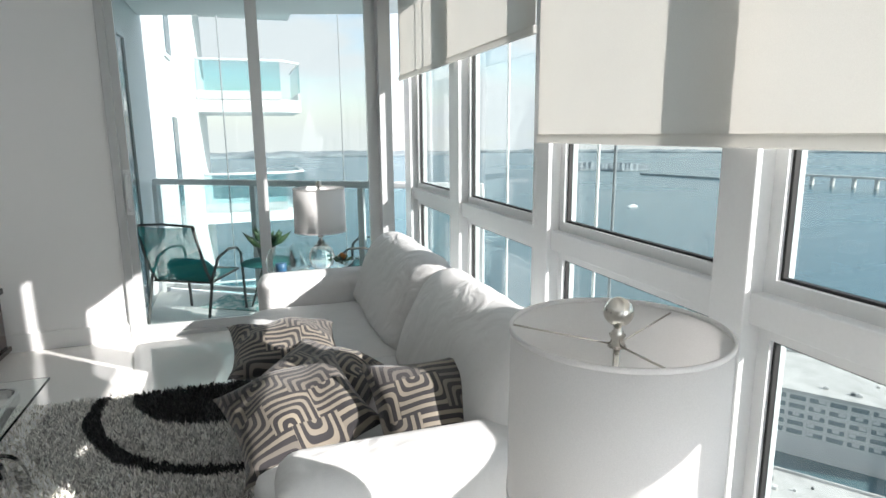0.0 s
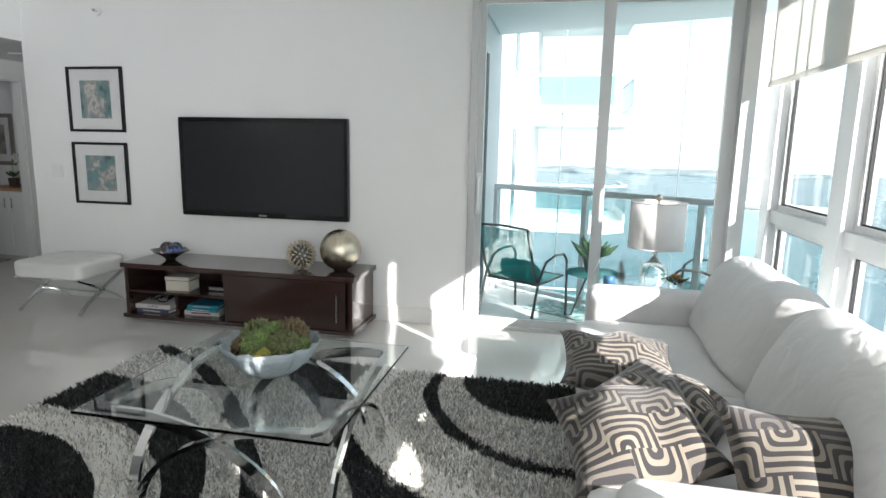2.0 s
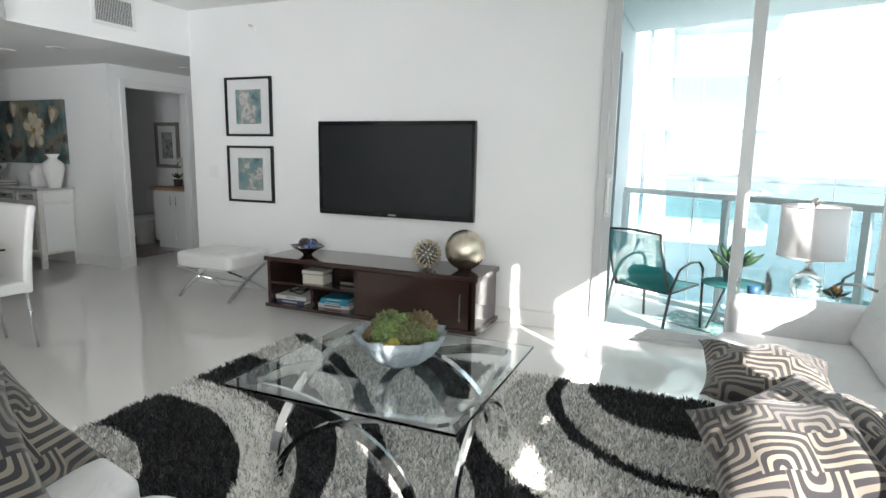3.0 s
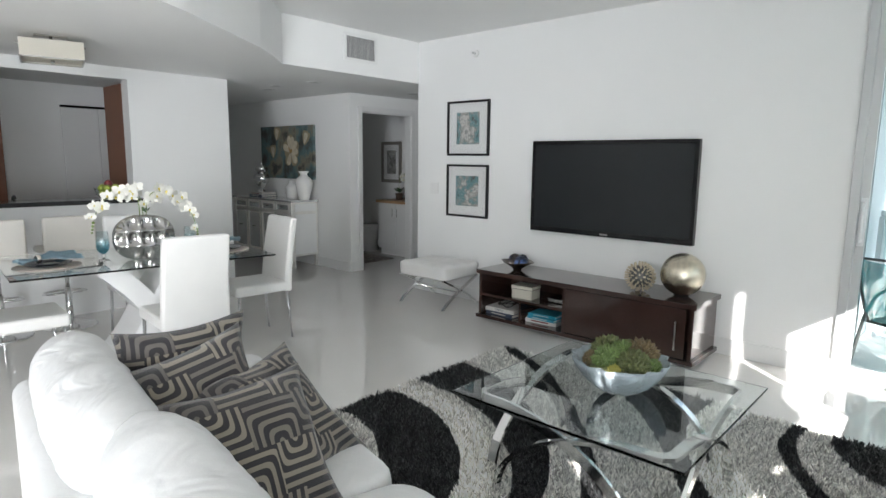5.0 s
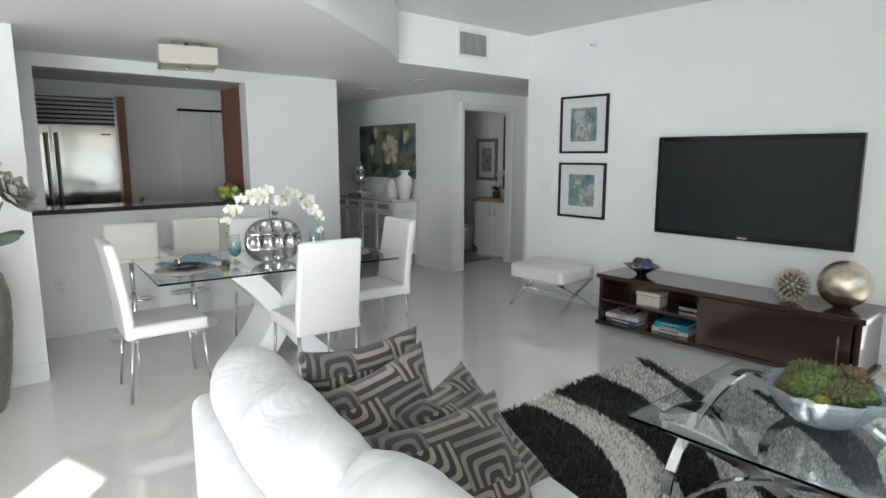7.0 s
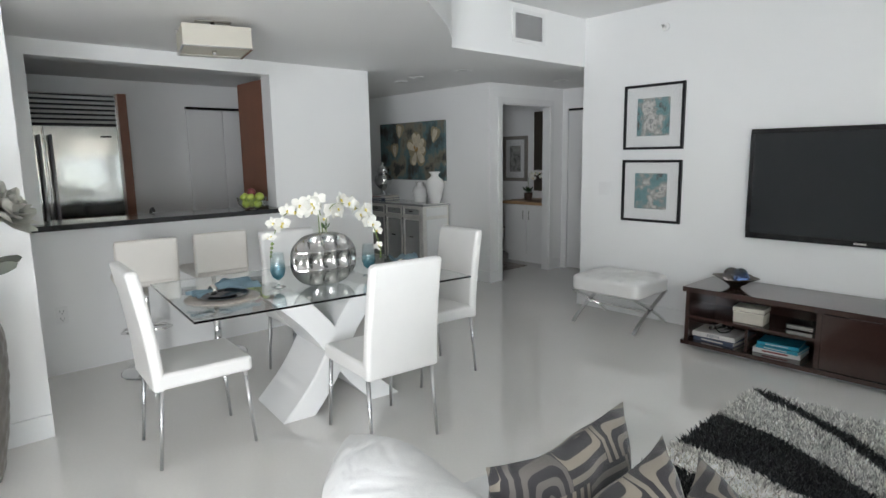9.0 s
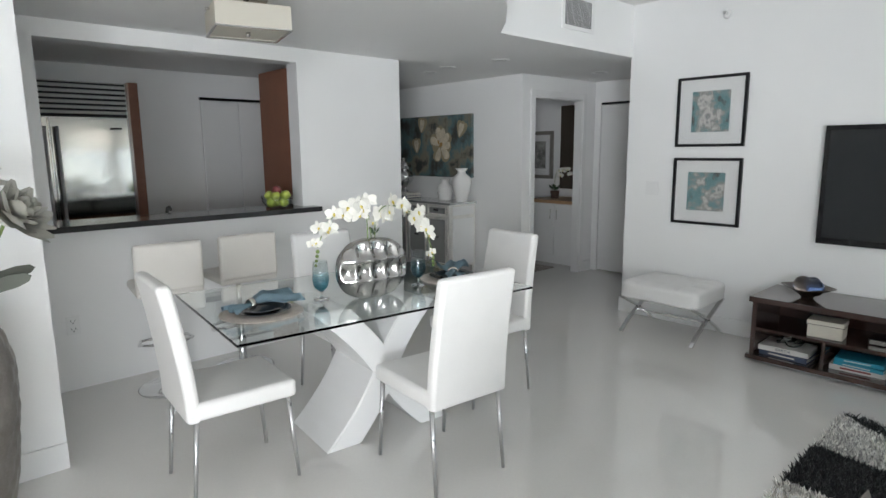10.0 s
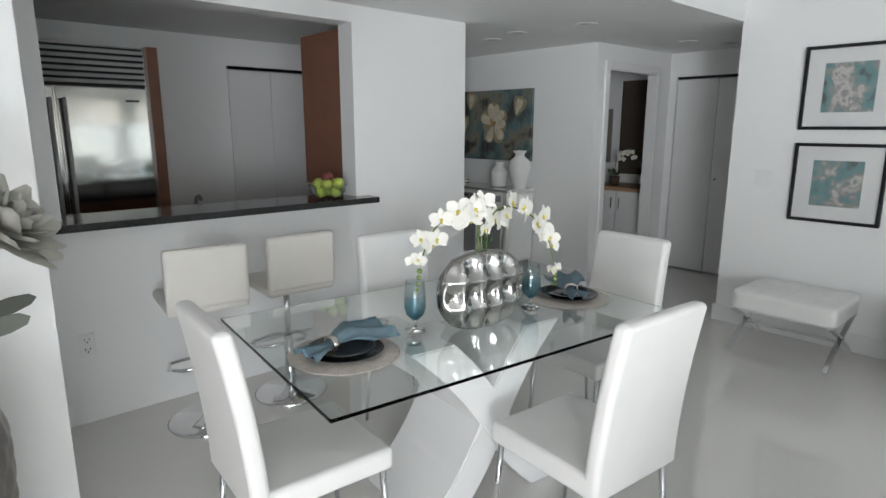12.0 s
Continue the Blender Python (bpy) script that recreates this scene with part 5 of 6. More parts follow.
def side_table(m, h, label):
    t = thing("side_table", m, label, "side table")
    part("top", bx(-0.27, -0.27, h - 0.012, 0.27, 0.27, h, 0.003), TABLEGLASS, t)
    for x in (-0.24, 0.24):
        for y in (-0.24, 0.24):
            part("leg", bx(x - 0.012, y - 0.012, 0, x + 0.012, y + 0.012, h - 0.012), CHROME, t)
    part("frame", joined(*[bx(-0.228, s * 0.24 - 0.01, h - 0.035, 0.228, s * 0.24 + 0.01, h - 0.013) for s in (1, -1)], *[bx(s * 0.24 - 0.01, -0.228, h - 0.035, s * 0.24 + 0.01, 0.228, h - 0.013) for s in (1, -1)]), CHROME, t)
    return t


side_table(pose(1.06, 1.02, 0), 0.53, "glass and chrome side table between the sofas")
table_lamp(pose(1.06, 0.97, 0.53), 0.62, "table lamp with a white drum shade beside the sofa arm")
side_table(pose(0.88, 4.38, 0), 0.50, "glass and chrome side table by the sliding door")
table_lamp(pose(0.96, 4.40, 0.50), 0.60, "table lamp with a white drum shade by the sliding door")


def hurricane(m, r, h, label, candle):
    t = thing("hurricane_vase", m, label, "glass vase")
    part("bowl", shell([(r * 0.55, 0.0), (r * 0.9, h * 0.18), (r, h * 0.5), (r * 0.85, h * 0.82), (r * 0.68, h)], 0.003, 32), THIN, t)
    if candle:
        part("candle", lathe([(0, 0.005), (0.038, 0.005), (0.038, 0.085), (0.03, 0.088), (0, 0.085)], 24), pm("blue_wax", (0.03, 0.10, 0.20), 0.4), t, "deep blue candle")
    return t


hurricane(pose(0.67, 4.36, 0.50), 0.105, 0.19, "round clear glass vase with a blue candle", True)
hurricane(pose(0.82, 4.48, 0.50), 0.085, 0.20, "clear glass hurricane vase", False)


def rosette(count, r, rise, seed, width=0.34, cup=0.6):
    """Fleshy leaves in a spiral."""
    bm = bmesh.new()
    rng = random.Random(seed)
    for k in range(count):
        s = k / count
        a = k * 2.39996 + rng.uniform(-0.1, 0.1)
        L = r * (0.35 + 0.65 * s) * rng.uniform(0.9, 1.1)
        tilt = radians(80 - 75 * s * cup - rng.uniform(0, 8))
        m = Matrix.Translation((0, 0, rise * (1 - s))) @ Matrix.Rotation(a, 4, "Z") @ Matrix.Rotation(-tilt, 4, "Y")
        w = L * width
        pts = [(0, 0, 0), (L * 0.45, w * 0.5, -0.06 * L), (L * 0.8, w * 0.42, -0.02 * L), (L, 0, 0.05 * L), (L * 0.8, -w * 0.42, -0.02 * L), (L * 0.45, -w * 0.5, -0.06 * L), (L * 0.55, 0, 0.09 * L), (L * 0.55, 0, -0.12 * L)]
        v = [bm.verts.new(m @ Vector(p)) for p in pts]
        for i in range(6):
            bm.faces.new((v[i], v[(i + 1) % 6], v[6])).smooth = True
            bm.faces.new((v[(i + 1) % 6], v[i], v[7])).smooth = True
    return bm


bro = thing("bromeliad", pose(1.10, 4.36, 0.50), "small orange and green potted plant on the side table", "plant")
part("pot", shell([(0.03, 0), (0.045, 0.06), (0.048, 0.065)], 0.004, 20), CLEAR, bro)
part("leaf", moved(rosette(16, 0.11, 0.03, 5, 0.22, 0.8), pose(0, 0, 0.05)), LEAF, bro)
part("flower", moved(rosette(12, 0.07, 0.04, 6, 0.3, 0.5), pose(0, 0, 0.07)), pm("orange_bract", (0.60, 0.24, 0.05), 0.5, var=0.2), bro, "orange yellow flower")

# Bowl of succulents on the coffee table.
bowl = thing("succulent_bowl", pose(-0.85, 2.46, 0.4625), "frosted blue scalloped glass bowl full of green succulents", "plant bowl")
part("bowl", shell([(0.06, 0.0), (0.095, 0.012), (0.145, 0.055), (0.172, 0.105), (0.192, 0.148)], 0.006, 72, lambda a, z: 1 + (0.10 * abs(math.sin(6 * a)) + 0.035 * math.sin(17 * a)) * min(1, z / 0.09)), FROST, bowl)
part("moss", ball((0, 0, 0.085), 0.140, 24, (1, 1, 0.55)), OLIVE, bowl)


def succulent_dome(r, count, seed):
    """A ball-shaped clump: pointed leaves all over the upper part of a small globe."""
    bm = bmesh.new()
    rng = random.Random(seed)
    for k in range(count):
        z = 1 - 1.35 * (k + 0.5) / count
        a = k * 2.39996 + rng.uniform(-0.15, 0.15)
        s = math.sqrt(1 - z * z)
        d = Vector((s * math.cos(a), s * math.sin(a), z))
        q = (d + Vector((rng.uniform(-0.2, 0.2), rng.uniform(-0.2, 0.2), 0.25))).to_track_quat("Z", "X").to_matrix().to_4x4()
        m = Matrix.Translation(d * r * 0.52) @ q @ Matrix.Rotation(rng.uniform(0, 6), 4, "Z")
        L, w = r * rng.uniform(0.30, 0.46), r * rng.uniform(0.09, 0.15)
        tip = bm.verts.new(m @ Vector((0, 0, L)))
        low = [bm.verts.new(m @ Vector((w * 0.6 * math.cos(t), w * 0.6 * math.sin(t), 0))) for t in (0, 1.57, 3.14, 4.71)]
        mid = [bm.verts.new(m @ Vector((w * math.cos(t), w * math.sin(t), L * 0.55))) for t in (0, 1.57, 3.14, 4.71)]
        for e in range(4):
            bm.faces.new((low[e], low[(e + 1) % 4], mid[(e + 1) % 4], mid[e])).smooth = True
            bm.faces.new((mid[e], mid[(e + 1) % 4], tip)).smooth = True
    return bm


RUST = pm("rusty_succulent", (0.12, 0.085, 0.040), 0.5, var=0.4, vs=25, grain=0.2)
for k, (x, y, z, r, mt) in enumerate([(-0.105, 0.05, 0.165, 0.105, OLIVE), (0.085, 0.085, 0.170, 0.108, RUST), (-0.04, -0.075, 0.160, 0.095, GREEN), (0.105, -0.055, 0.155, 0.100, OLIVE), (0.0, 0.035, 0.175, 0.085, GREEN), (-0.135, -0.055, 0.135, 0.075, RUST), (-0.02, 0.14, 0.150, 0.090, OLIVE), (0.035, -0.140, 0.125, 0.055, YELLOW), (0.165, 0.04, 0.130, 0.075, GREEN)]):
    core = part("succulent", ball((0.74 * x, 0.74 * y, z - 0.018), r * 0.54, 16), mt, bowl)
    tagged(part("leaves", moved(succulent_dome(r * 0.86, 130, 20 + k), pose(0.74 * x, 0.74 * y, z - 0.018)), mt, core, "small pointed fleshy leaves"), kind="stuff")

# On the media stand.
g = thing("metallic_ball", pose(-1.33, 4.48, 0.475), "large crackled champagne metal ball on the stand", "ball")
part("ball", ball((0, 0, 0.160), 0.158, 40), CHAMPAGNE, g)
part("ring", lathe([(0.04, 0), (0.055, 0.0), (0.055, 0.008), (0.04, 0.008), (0.04, 0)], 24), BLACK, g)
g = thing("spiky_ball", pose(-1.62, 4.40, 0.475), "small gold ball of blunt spikes on the stand", "ball")
core = ball((0, 0, 0.116), 0.088, 24)
part("core", core, BRONZE, g, "dark core")
n = 120
studs = []
for k in range(n):
    z = 1 - 2 * (k + 0.5) / n
    a = k * 2.39996
    d = Vector((math.sqrt(1 - z * z) * math.cos(a), math.sqrt(1 - z * z) * math.sin(a), z))
    studs.append(tube([Vector((0, 0, 0.116)) + d * 0.082, Vector((0, 0, 0.116)) + d * 0.116], [0.0060, 0.0078], 6))
part("studding", joined(*studs), BRASS, g, "rows of blunt gold spikes")
g = thing("glass_ball_dish", pose(-2.80, 4.46, 0.475), "dark leaf-shaped dish with blue and amber glass balls", "dish")
part("dish", shell([(0.035, 0.0), (0.05, 0.02), (0.10, 0.055), (0.15, 0.08)], 0.004, 48, lambda a, z: 1 + 0.12 * math.cos(4 * a) * min(1, z / 0.08)), pm("bronze_dish", (0.10, 0.08, 0.06), 0.25, 0.8), g)
part("glass_ball", ball((-0.035, 0.01, 0.085), 0.060, 28), AMBERGLASS, g)
part("glass_ball", ball((0.045, -0.02, 0.078), 0.057, 28), BLUEGLASS, g)
part("glass_ball", ball((0.01, 0.06, 0.085), 0.052, 28), BLUEGLASS, g)


def book(m, w, d, h, cover, label, lettered=""):
    t = thing("book", m, label, "book", "books on the stand")
    part("pages", bx(0.003, 0.003, 0.004, w - 0.004, d - 0.004, h - 0.004), PAPER, t)
    part("cover", joined(bx(0, 0, 0, w, d, 0.004), bx(0, 0, h - 0.004, w, d, h), bx(0, 0, 0.004, w, 0.003, h - 0.004)), cover, t)
    if lettered:
        f = bpy.data.curves.new("title", "FONT")
        f.body, f.size, f.extrude, f.align_x, f.align_y = lettered, h * 0.85, 0.0004, "CENTER", "CENTER"
        f.materials.append(BOOKNAVY)
        o = new("title", f)
        o.parent, o.matrix_basis = t, pose(w / 2, -0.0006, h / 2, 90, 0, 0)
    else:
        part("title_bar", bx(w * 0.2, -0.0008, h * 0.35, w * 0.75, -0.0001, h * 0.65), BOOKWHITE if cover is not BOOKWHITE else BOOKRED, t)
    return t


BZ = 0.0625
book(pose(-3.02, 4.30, BZ, 0, 0, -3), 0.30, 0.24, 0.03, BOOKNAVY, "dark book at the bottom of a stack")
book(pose(-3.03, 4.30, BZ + 0.0305, 0, 0, 2), 0.31, 0.25, 0.034, BOOKWHITE, "white book on a stack", "EARTH")
book(pose(-2.60, 4.32, BZ, 0, 0, 3), 0.30, 0.24, 0.035, BOOKWHITE, "white book at the bottom of a stack")
book(pose(-2.58, 4.32, BZ + 0.0355, 0, 0, -2), 0.27, 0.22, 0.022, BOOKBLUE, "turquoise book on a stack")
book(pose(-2.575, 4.325, BZ + 0.058, 0, 0, 5), 0.26, 0.20, 0.022, BOOKBLUE, "turquoise book on top of a stack")
knot = thing("glass_knot", pose(-2.87, 4.42, BZ + 0.065), "clear glass knot ornament on the books", "ornament")
part("knot", tube([((0.055 + 0.02 * math.cos(3 * a)) * math.cos(2 * a), (0.055 + 0.02 * math.cos(3 * a)) * math.sin(2 * a), 0.036 + 0.02 * math.sin(3 * a)) for a in np.linspace(0, 2 * math.pi, 60, endpoint=False)], 0.014, 10, closed=True), CLEAR, knot)
box_ = thing("keepsake_box", pose(-2.74, 4.30, 0.2555, 0, 0, 4), "cream leather box with a strap on the shelf", "box")
part("body", bx(0, 0, 0, 0.20, 0.15, 0.085, 0.004), CREAMBOX, box_)
part("lid", bx(-0.004, -0.004, 0.0855, 0.204, 0.154, 0.115, 0.004), CREAMBOX, box_)
part("strap", bx(-0.006, -0.006, 0.083, 0.206, 0.156, 0.088), NICKEL, box_)
game = thing("media_box", pose(-2.42, 4.38, 0.2555), "small black media box on the shelf", "media box")
part("body", bx(0, 0, 0, 0.18, 0.16, 0.04, 0.004), BLACK, game)
part("front", bx(0.01, -0.002, 0.008, 0.17, 0.0, 0.032), STEEL, game)

# ---- laid table ----
TOPZ = 0.7525


def flower_mesh():
    """Five petals and a lip; opens towards +z."""
    bm = bmesh.new()
    for k, (a, L, w) in enumerate(((90, 1.0, 0.55), (205, 0.95, 0.5), (335, 0.95, 0.5), (20, 1.05, 1.0), (160, 1.05, 1.0))):
        m = Matrix.Rotation(radians(a), 4, "Z") @ Matrix.Rotation(radians(-14), 4, "Y")
        pts = [(0, 0, 0), (0.4, w * 0.42, 0.04), (0.75, w * 0.40, 0.0), (1.0, 0.1 * w, -0.07), (1.0, -0.1 * w, -0.07), (0.75, -w * 0.40, 0.0), (0.4, -w * 0.42, 0.04), (0.55, 0, 0.09)]
        v = [bm.verts.new(m @ (Vector(p) * L + Vector((0, 0, 0.01 * k)))) for p in pts]
        for i in range(7):
            bm.faces.new((v[i], v[(i + 1) % 7], v[7])).smooth = True
    return bm


FM = mesh_of("flower", flower_mesh(), PETAL)
HM = mesh_of("flower_heart", joined(ball((0, 0, 0.10), 0.16, 8), ball((0, -0.18, 0.14), 0.10, 8)), PETALY)


def blossom(parent, at, facing, size, spin):
    """One orchid flower on its spray."""
    q = Vector(facing).to_track_quat("Z", "Y").to_matrix().to_4x4()
    for me, nm in ((FM, "flower"), (HM, "flower_heart")):
        o = new(nm, me)
        o.parent = parent
        o.matrix_basis = Matrix.Translation(at) @ q @ Matrix.Rotation(spin, 4, "Z") @ Matrix.Diagonal((size, size, size, 1))


def spray(parent, pts, first, count, size, rng, facing):
    """An arching stem with flowers along its outer part."""
    P = [Vector(p) for p in pts]
    fine = []
    for i in range(len(P) - 1):
        p0, p1, p2, p3 = P[max(i - 1, 0)], P[i], P[i + 1], P[min(i + 2, len(P) - 1)]
        for s in np.linspace(0, 1, 8, endpoint=False):
            fine.append(0.5 * ((2 * p1) + (p2 - p0) * s + (2 * p0 - 5 * p1 + 4 * p2 - p3) * s * s + (3 * p1 - p0 - 3 * p2 + p3) * s ** 3))
    fine.append(P[-1])
    part("stem", tube(fine, 0.003, 8), STEMG, parent)
    for k in range(count):
        s = first + (1 - first) * k / (count - 1)
        at = fine[min(int(s * (len(fine) - 1)), len(fine) - 1)]
        off = Vector((rng.uniform(-0.015, 0.045), rng.uniform(-0.035, 0.035), rng.uniform(-0.045, 0.02)))
        f = Vector(facing) + Vector((rng.uniform(-0.3, 0.3), rng.uniform(-0.5, 0.5), rng.uniform(-0.25, 0.35)))
        sz = size * (1.0 if s < 0.8 else 1.0 - 2.2 * (s - 0.8)) * rng.uniform(0.85, 1.1)
        blossom(parent, at + off, f, sz, rng.uniform(-0.4, 0.4))


VM = pose(-4.01, 1.71, TOPZ, 0, 0, -8)
vase = thing("orchid_vase", VM, "dimpled silver oval vase with white orchids on the glass table", "flower vase")
vb = bmesh.new()
bmesh.ops.create_uvsphere(vb, u_segments=96, v_segments=64, radius=1)
for v in vb.verts:
    p = v.co.copy()
    k = 1 / (abs(p.y) ** 2.4 + abs(p.z) ** 2.4 + abs(p.x) ** 2.4) ** (1 / 2.4)
    p *= k
    y, z = p.y * 0.215, p.z * 0.168
    bulge = abs(math.sin(math.pi * (y / 0.43 + 0.5) * 5)) ** 0.7 * abs(math.sin(math.pi * (z / 0.336 + 0.5) * 3)) ** 0.7
    v.co = (p.x * (0.084 - 0.044 * bulge), y * 0.92, (max(z, -0.160) + 0.160) * 0.93)
for f in vb.faces:
    f.smooth = True
part("body", vb, pm("mirror_silver", (0.50, 0.49, 0.48), 0.08, 1.0, var=0.02, bump=0), vase)
rng = random.Random(4)
spray(vase, [(0, -0.02, 0.30), (0.01, -0.03, 0.42), (0.02, -0.07, 0.485), (0.03, -0.16, 0.46), (0.04, -0.25, 0.40), (0.05, -0.31, 0.29)], 0.26, 13, 0.048, rng, (1, -0.3, 0.1))
spray(vase, [(0, 0.02, 0.30), (0.0, 0.03, 0.40), (0.01, 0.08, 0.46), (0.03, 0.18, 0.44), (0.04, 0.28, 0.36), (0.05, 0.34, 0.20)], 0.26, 17, 0.047, rng, (1, 0.1, 0.1))
spray(vase, [(0, 0.0, 0.30), (-0.01, -0.01, 0.42), (0.0, -0.05, 0.47), (0.02, -0.10, 0.475)], 0.55, 4, 0.04, rng, (1, -0.1, 0.3))
for k in range(4):
    part("bud", ball((0.05, -0.31 - 0.004 * k, 0.27 - 0.022 * k), 0.010 - 0.001 * k, 8), STEMG, vase)
    part("bud", ball((0.05, 0.34, 0.19 - 0.02 * k), 0.009, 8), STEMG, vase)
part("leaf", moved(rosette(5, 0.07, 0.02, 9, 0.35, 0.5), pose(0, 0.02, 0.31)), LEAF, vase)


def place_setting(x, y, rz, seed):
    m = pose(x, y, TOPZ, 0, 0, rz)
    t = thing("placemat", m, "round silver-beige woven placemat on the glass table", "placemat", "place settings")
    part("mat", lathe([(0, 0), (0.185, 0.0), (0.19, 0.003), (0.185, 0.006), (0, 0.006)], 64, 0, 0, lambda a, z: 1 + 0.006 * math.sin(40 * a)), WOVEN, t)
    t = thing("plate", m @ pose(0, 0, 0.0065), "dark glossy plate stack on a placemat", "plate", "place settings")
    part("plate", shell([(0.08, 0), (0.10, 0.004), (0.135, 0.016)], 0.004, 56), PLATE, t)
    part("salad_plate", moved(shell([(0.06, 0), (0.075, 0.004), (0.105, 0.014)], 0.004, 56), pose(0, 0, 0.009)), PLATE, t)
    t = thing("napkin", m @ pose(0, 0, 0.028, 0, 0, seed * 15), "folded blue napkin gathered in a ring on a plate", "napkin", "place settings")
    bm = bmesh.new()
    g = {}
    n, k = 28, 10
    for i in range(n + 1):
        for j in range(k + 1):
            u, v = 2 * i / n - 1, 2 * j / k - 1
            # Gathered in the ring a third of the way along: a flat tail on one side, a full fan on the other.
            q = min(1.0, abs(u + 0.3) / 0.75)
            fan = u > -0.3
            w = 0.018 + (0.078 * q ** 0.8 if fan else 0.045 * q)
            zz = 0.022 + 0.011 * math.cos(v * 7 + u * 3 + seed) * (0.3 + q) + (0.040 if fan else 0.006) * math.sin(math.pi * min(1.0, q * 0.8)) * (0.6 + 0.4 * math.sin(v * 3 + seed)) + 0.006 * noise.noise(Vector((u * 6, v * 6, seed)))
            g[i, j] = bm.verts.new((u * 0.175, v * w + 0.01 * math.sin(3 * u + seed), zz))
    for i in range(n):
        for j in range(k):
            bm.faces.new((g[i, j], g[i + 1, j], g[i + 1, j + 1], g[i, j + 1])).smooth = True
    bmesh.ops.solidify(bm, geom=bm.faces[:], thickness=0.006)
    part("cloth", bm, BLUECLOTH, t)
    part("napkin_ring", moved(tube([(-0.024, 0.026 * math.cos(a), 0.024 + 0.022 * math.sin(a)) for a in np.linspace(0, 2 * math.pi, 24, endpoint=False)], 0.006, 8, closed=True), Matrix.Diagonal((2.2, 1, 1, 1))), NICKEL, t, "beaded silver ring")


place_setting(-4.11, 1.15, 84, 1)
place_setting(-4.03, 2.29, 96, 3)


def wine_glass(m):
    t = thing("wine_glass", m, "blue-tinted wine glass on the glass table", "wine glass", "wine glasses")
    part("bowl", lathe([(0.0, 0.040), (0.014, 0.042), (0.034, 0.062), (0.0425, 0.092), (0.041, 0.135), (0.035, 0.195), (0.0335, 0.195), (0.0393, 0.135), (0.0408, 0.092), (0.0325, 0.064), (0.012, 0.045), (0.0, 0.044)], 32), SMOKE, t)
    part("stem", lathe([(0, 0.0), (0.040, 0.0), (0.040, 0.002), (0.012, 0.006), (0.005, 0.014), (0.005, 0.032), (0.009, 0.039), (0, 0.0395)], 28), CLEAR, t)
    return t


gl = wine_glass(pose(-4.14, 1.485, TOPZ))
copy_thing(gl, pose(-4.04, 2.04, TOPZ))

# ---- hatch and kitchen ----
fb = thing("fruit_bowl", pose(-5.76, 2.08, 1.0585), "clear glass bowl of green apples on the ledge", "fruit bowl")
part("bowl", shell([(0.045, 0), (0.07, 0.008), (0.11, 0.05), (0.122, 0.10)], 0.004, 40), THIN, fb)
rng = random.Random(8)
for k, (x, y, z) in enumerate([(-0.05, 0.02, 0.05), (0.045, 0.03, 0.05), (0.0, -0.05, 0.05), (-0.05, -0.04, 0.10), (0.05, -0.035, 0.10), (0.01, 0.055, 0.10), (-0.06, 0.04, 0.11), (0.075, 0.035, 0.105), (0.0, 0.0, 0.14)]):
    part("apple", moved(joined(lathe([(0.0, -0.028), (0.018, -0.032), (0.034, -0.010), (0.036, 0.010), (0.024, 0.029), (0.008, 0.028), (0, 0.022)], 20), tube([(0, 0, 0.022), (0.004, 0, 0.040)], 0.0015, 6)), pose(x, y, z, rng.uniform(-40, 40), rng.uniform(-40, 40), 0)), REDFRUIT if k == 8 else APPLE, fb)
fa = thing("faucet", pose(-6.36, 1.46, 0.92), "small dark kitchen faucet", "faucet")
part("spout", tube([(0, 0, 0), (0, 0, 0.12), (0.02, 0, 0.15), (0.06, 0, 0.16), (0.09, 0, 0.14)], 0.012, 12), BRONZE, fa)
part("lever", tube([(0, 0.02, 0.06), (0, 0.06, 0.10)], 0.006, 10), BRONZE, fa)
out = tagged(thing("wall_outlet", pose(KIT_X, 0.67, 0.42), "white double wall outlet", "outlet"), kind="structure")
part("plate", bx(0, -0.037, -0.06, 0.006, 0.037, 0.06, 0.002), TRIM, out)
for z in (-0.026, 0.026):
    part("socket", joined(bx(0.0061, -0.013, z - 0.002, 0.0066, -0.010, z + 0.010), bx(0.0061, 0.009, z - 0.002, 0.0066, 0.012, z + 0.009), bx(0.0061, -0.003, z - 0.014, 0.0066, 0.003, z - 0.008)), BLACK, out)
sw_ = tagged(thing("light_switch", pose(-4.155, WALL_Y, 1.15), "white double light switch", "switch"), kind="structure")
part("plate", bx(-0.06, -0.006, -0.06, 0.06, 0, 0.06, 0.002), TRIM, sw_)
for x in (-0.025, 0.025):
    part("rocker", bx(x - 0.016, -0.010, -0.034, x + 0.016, -0.0061, 0.034, 0.002), TRIM, sw_)
spk = thing("sprinkler", pose(-3.61, WALL_Y, 2.50), "small chrome sidewall sprinkler head", "sprinkler")
part("escutcheon", tube([(0, 0, 0), (0, -0.012, 0)], [0.035, 0.028], 20), TRIM, spk)
part("head", joined(tube([(0, -0.012, 0), (0, -0.055, 0)], 0.009, 10), bx(-0.016, -0.06, 0.006, 0.016, -0.045, 0.010)), CHROME, spk)
vent = tagged(thing("air_vent", pose(-4.40, 3.80, 2.42), "white air vent grille in the soffit", "vent"), kind="structure")
part("frame", joined(bx(0, -0.03, -0.03, 0.012, 0.39, 0.0, 0.002), bx(0, -0.03, 0.20, 0.012, 0.39, 0.23, 0.002), bx(0, -0.03, 0, 0.012, 0, 0.20), bx(0, 0.36, 0, 0.012, 0.39, 0.20)), TRIM, vent)
# A dark grey sheet on the soffit gives the shade between the slats.
part("backing", bx(0.0005, 0, 0, 0.002, 0.36, 0.20), pm("duct_shade", (0.16, 0.16, 0.16), 0.8), vent)
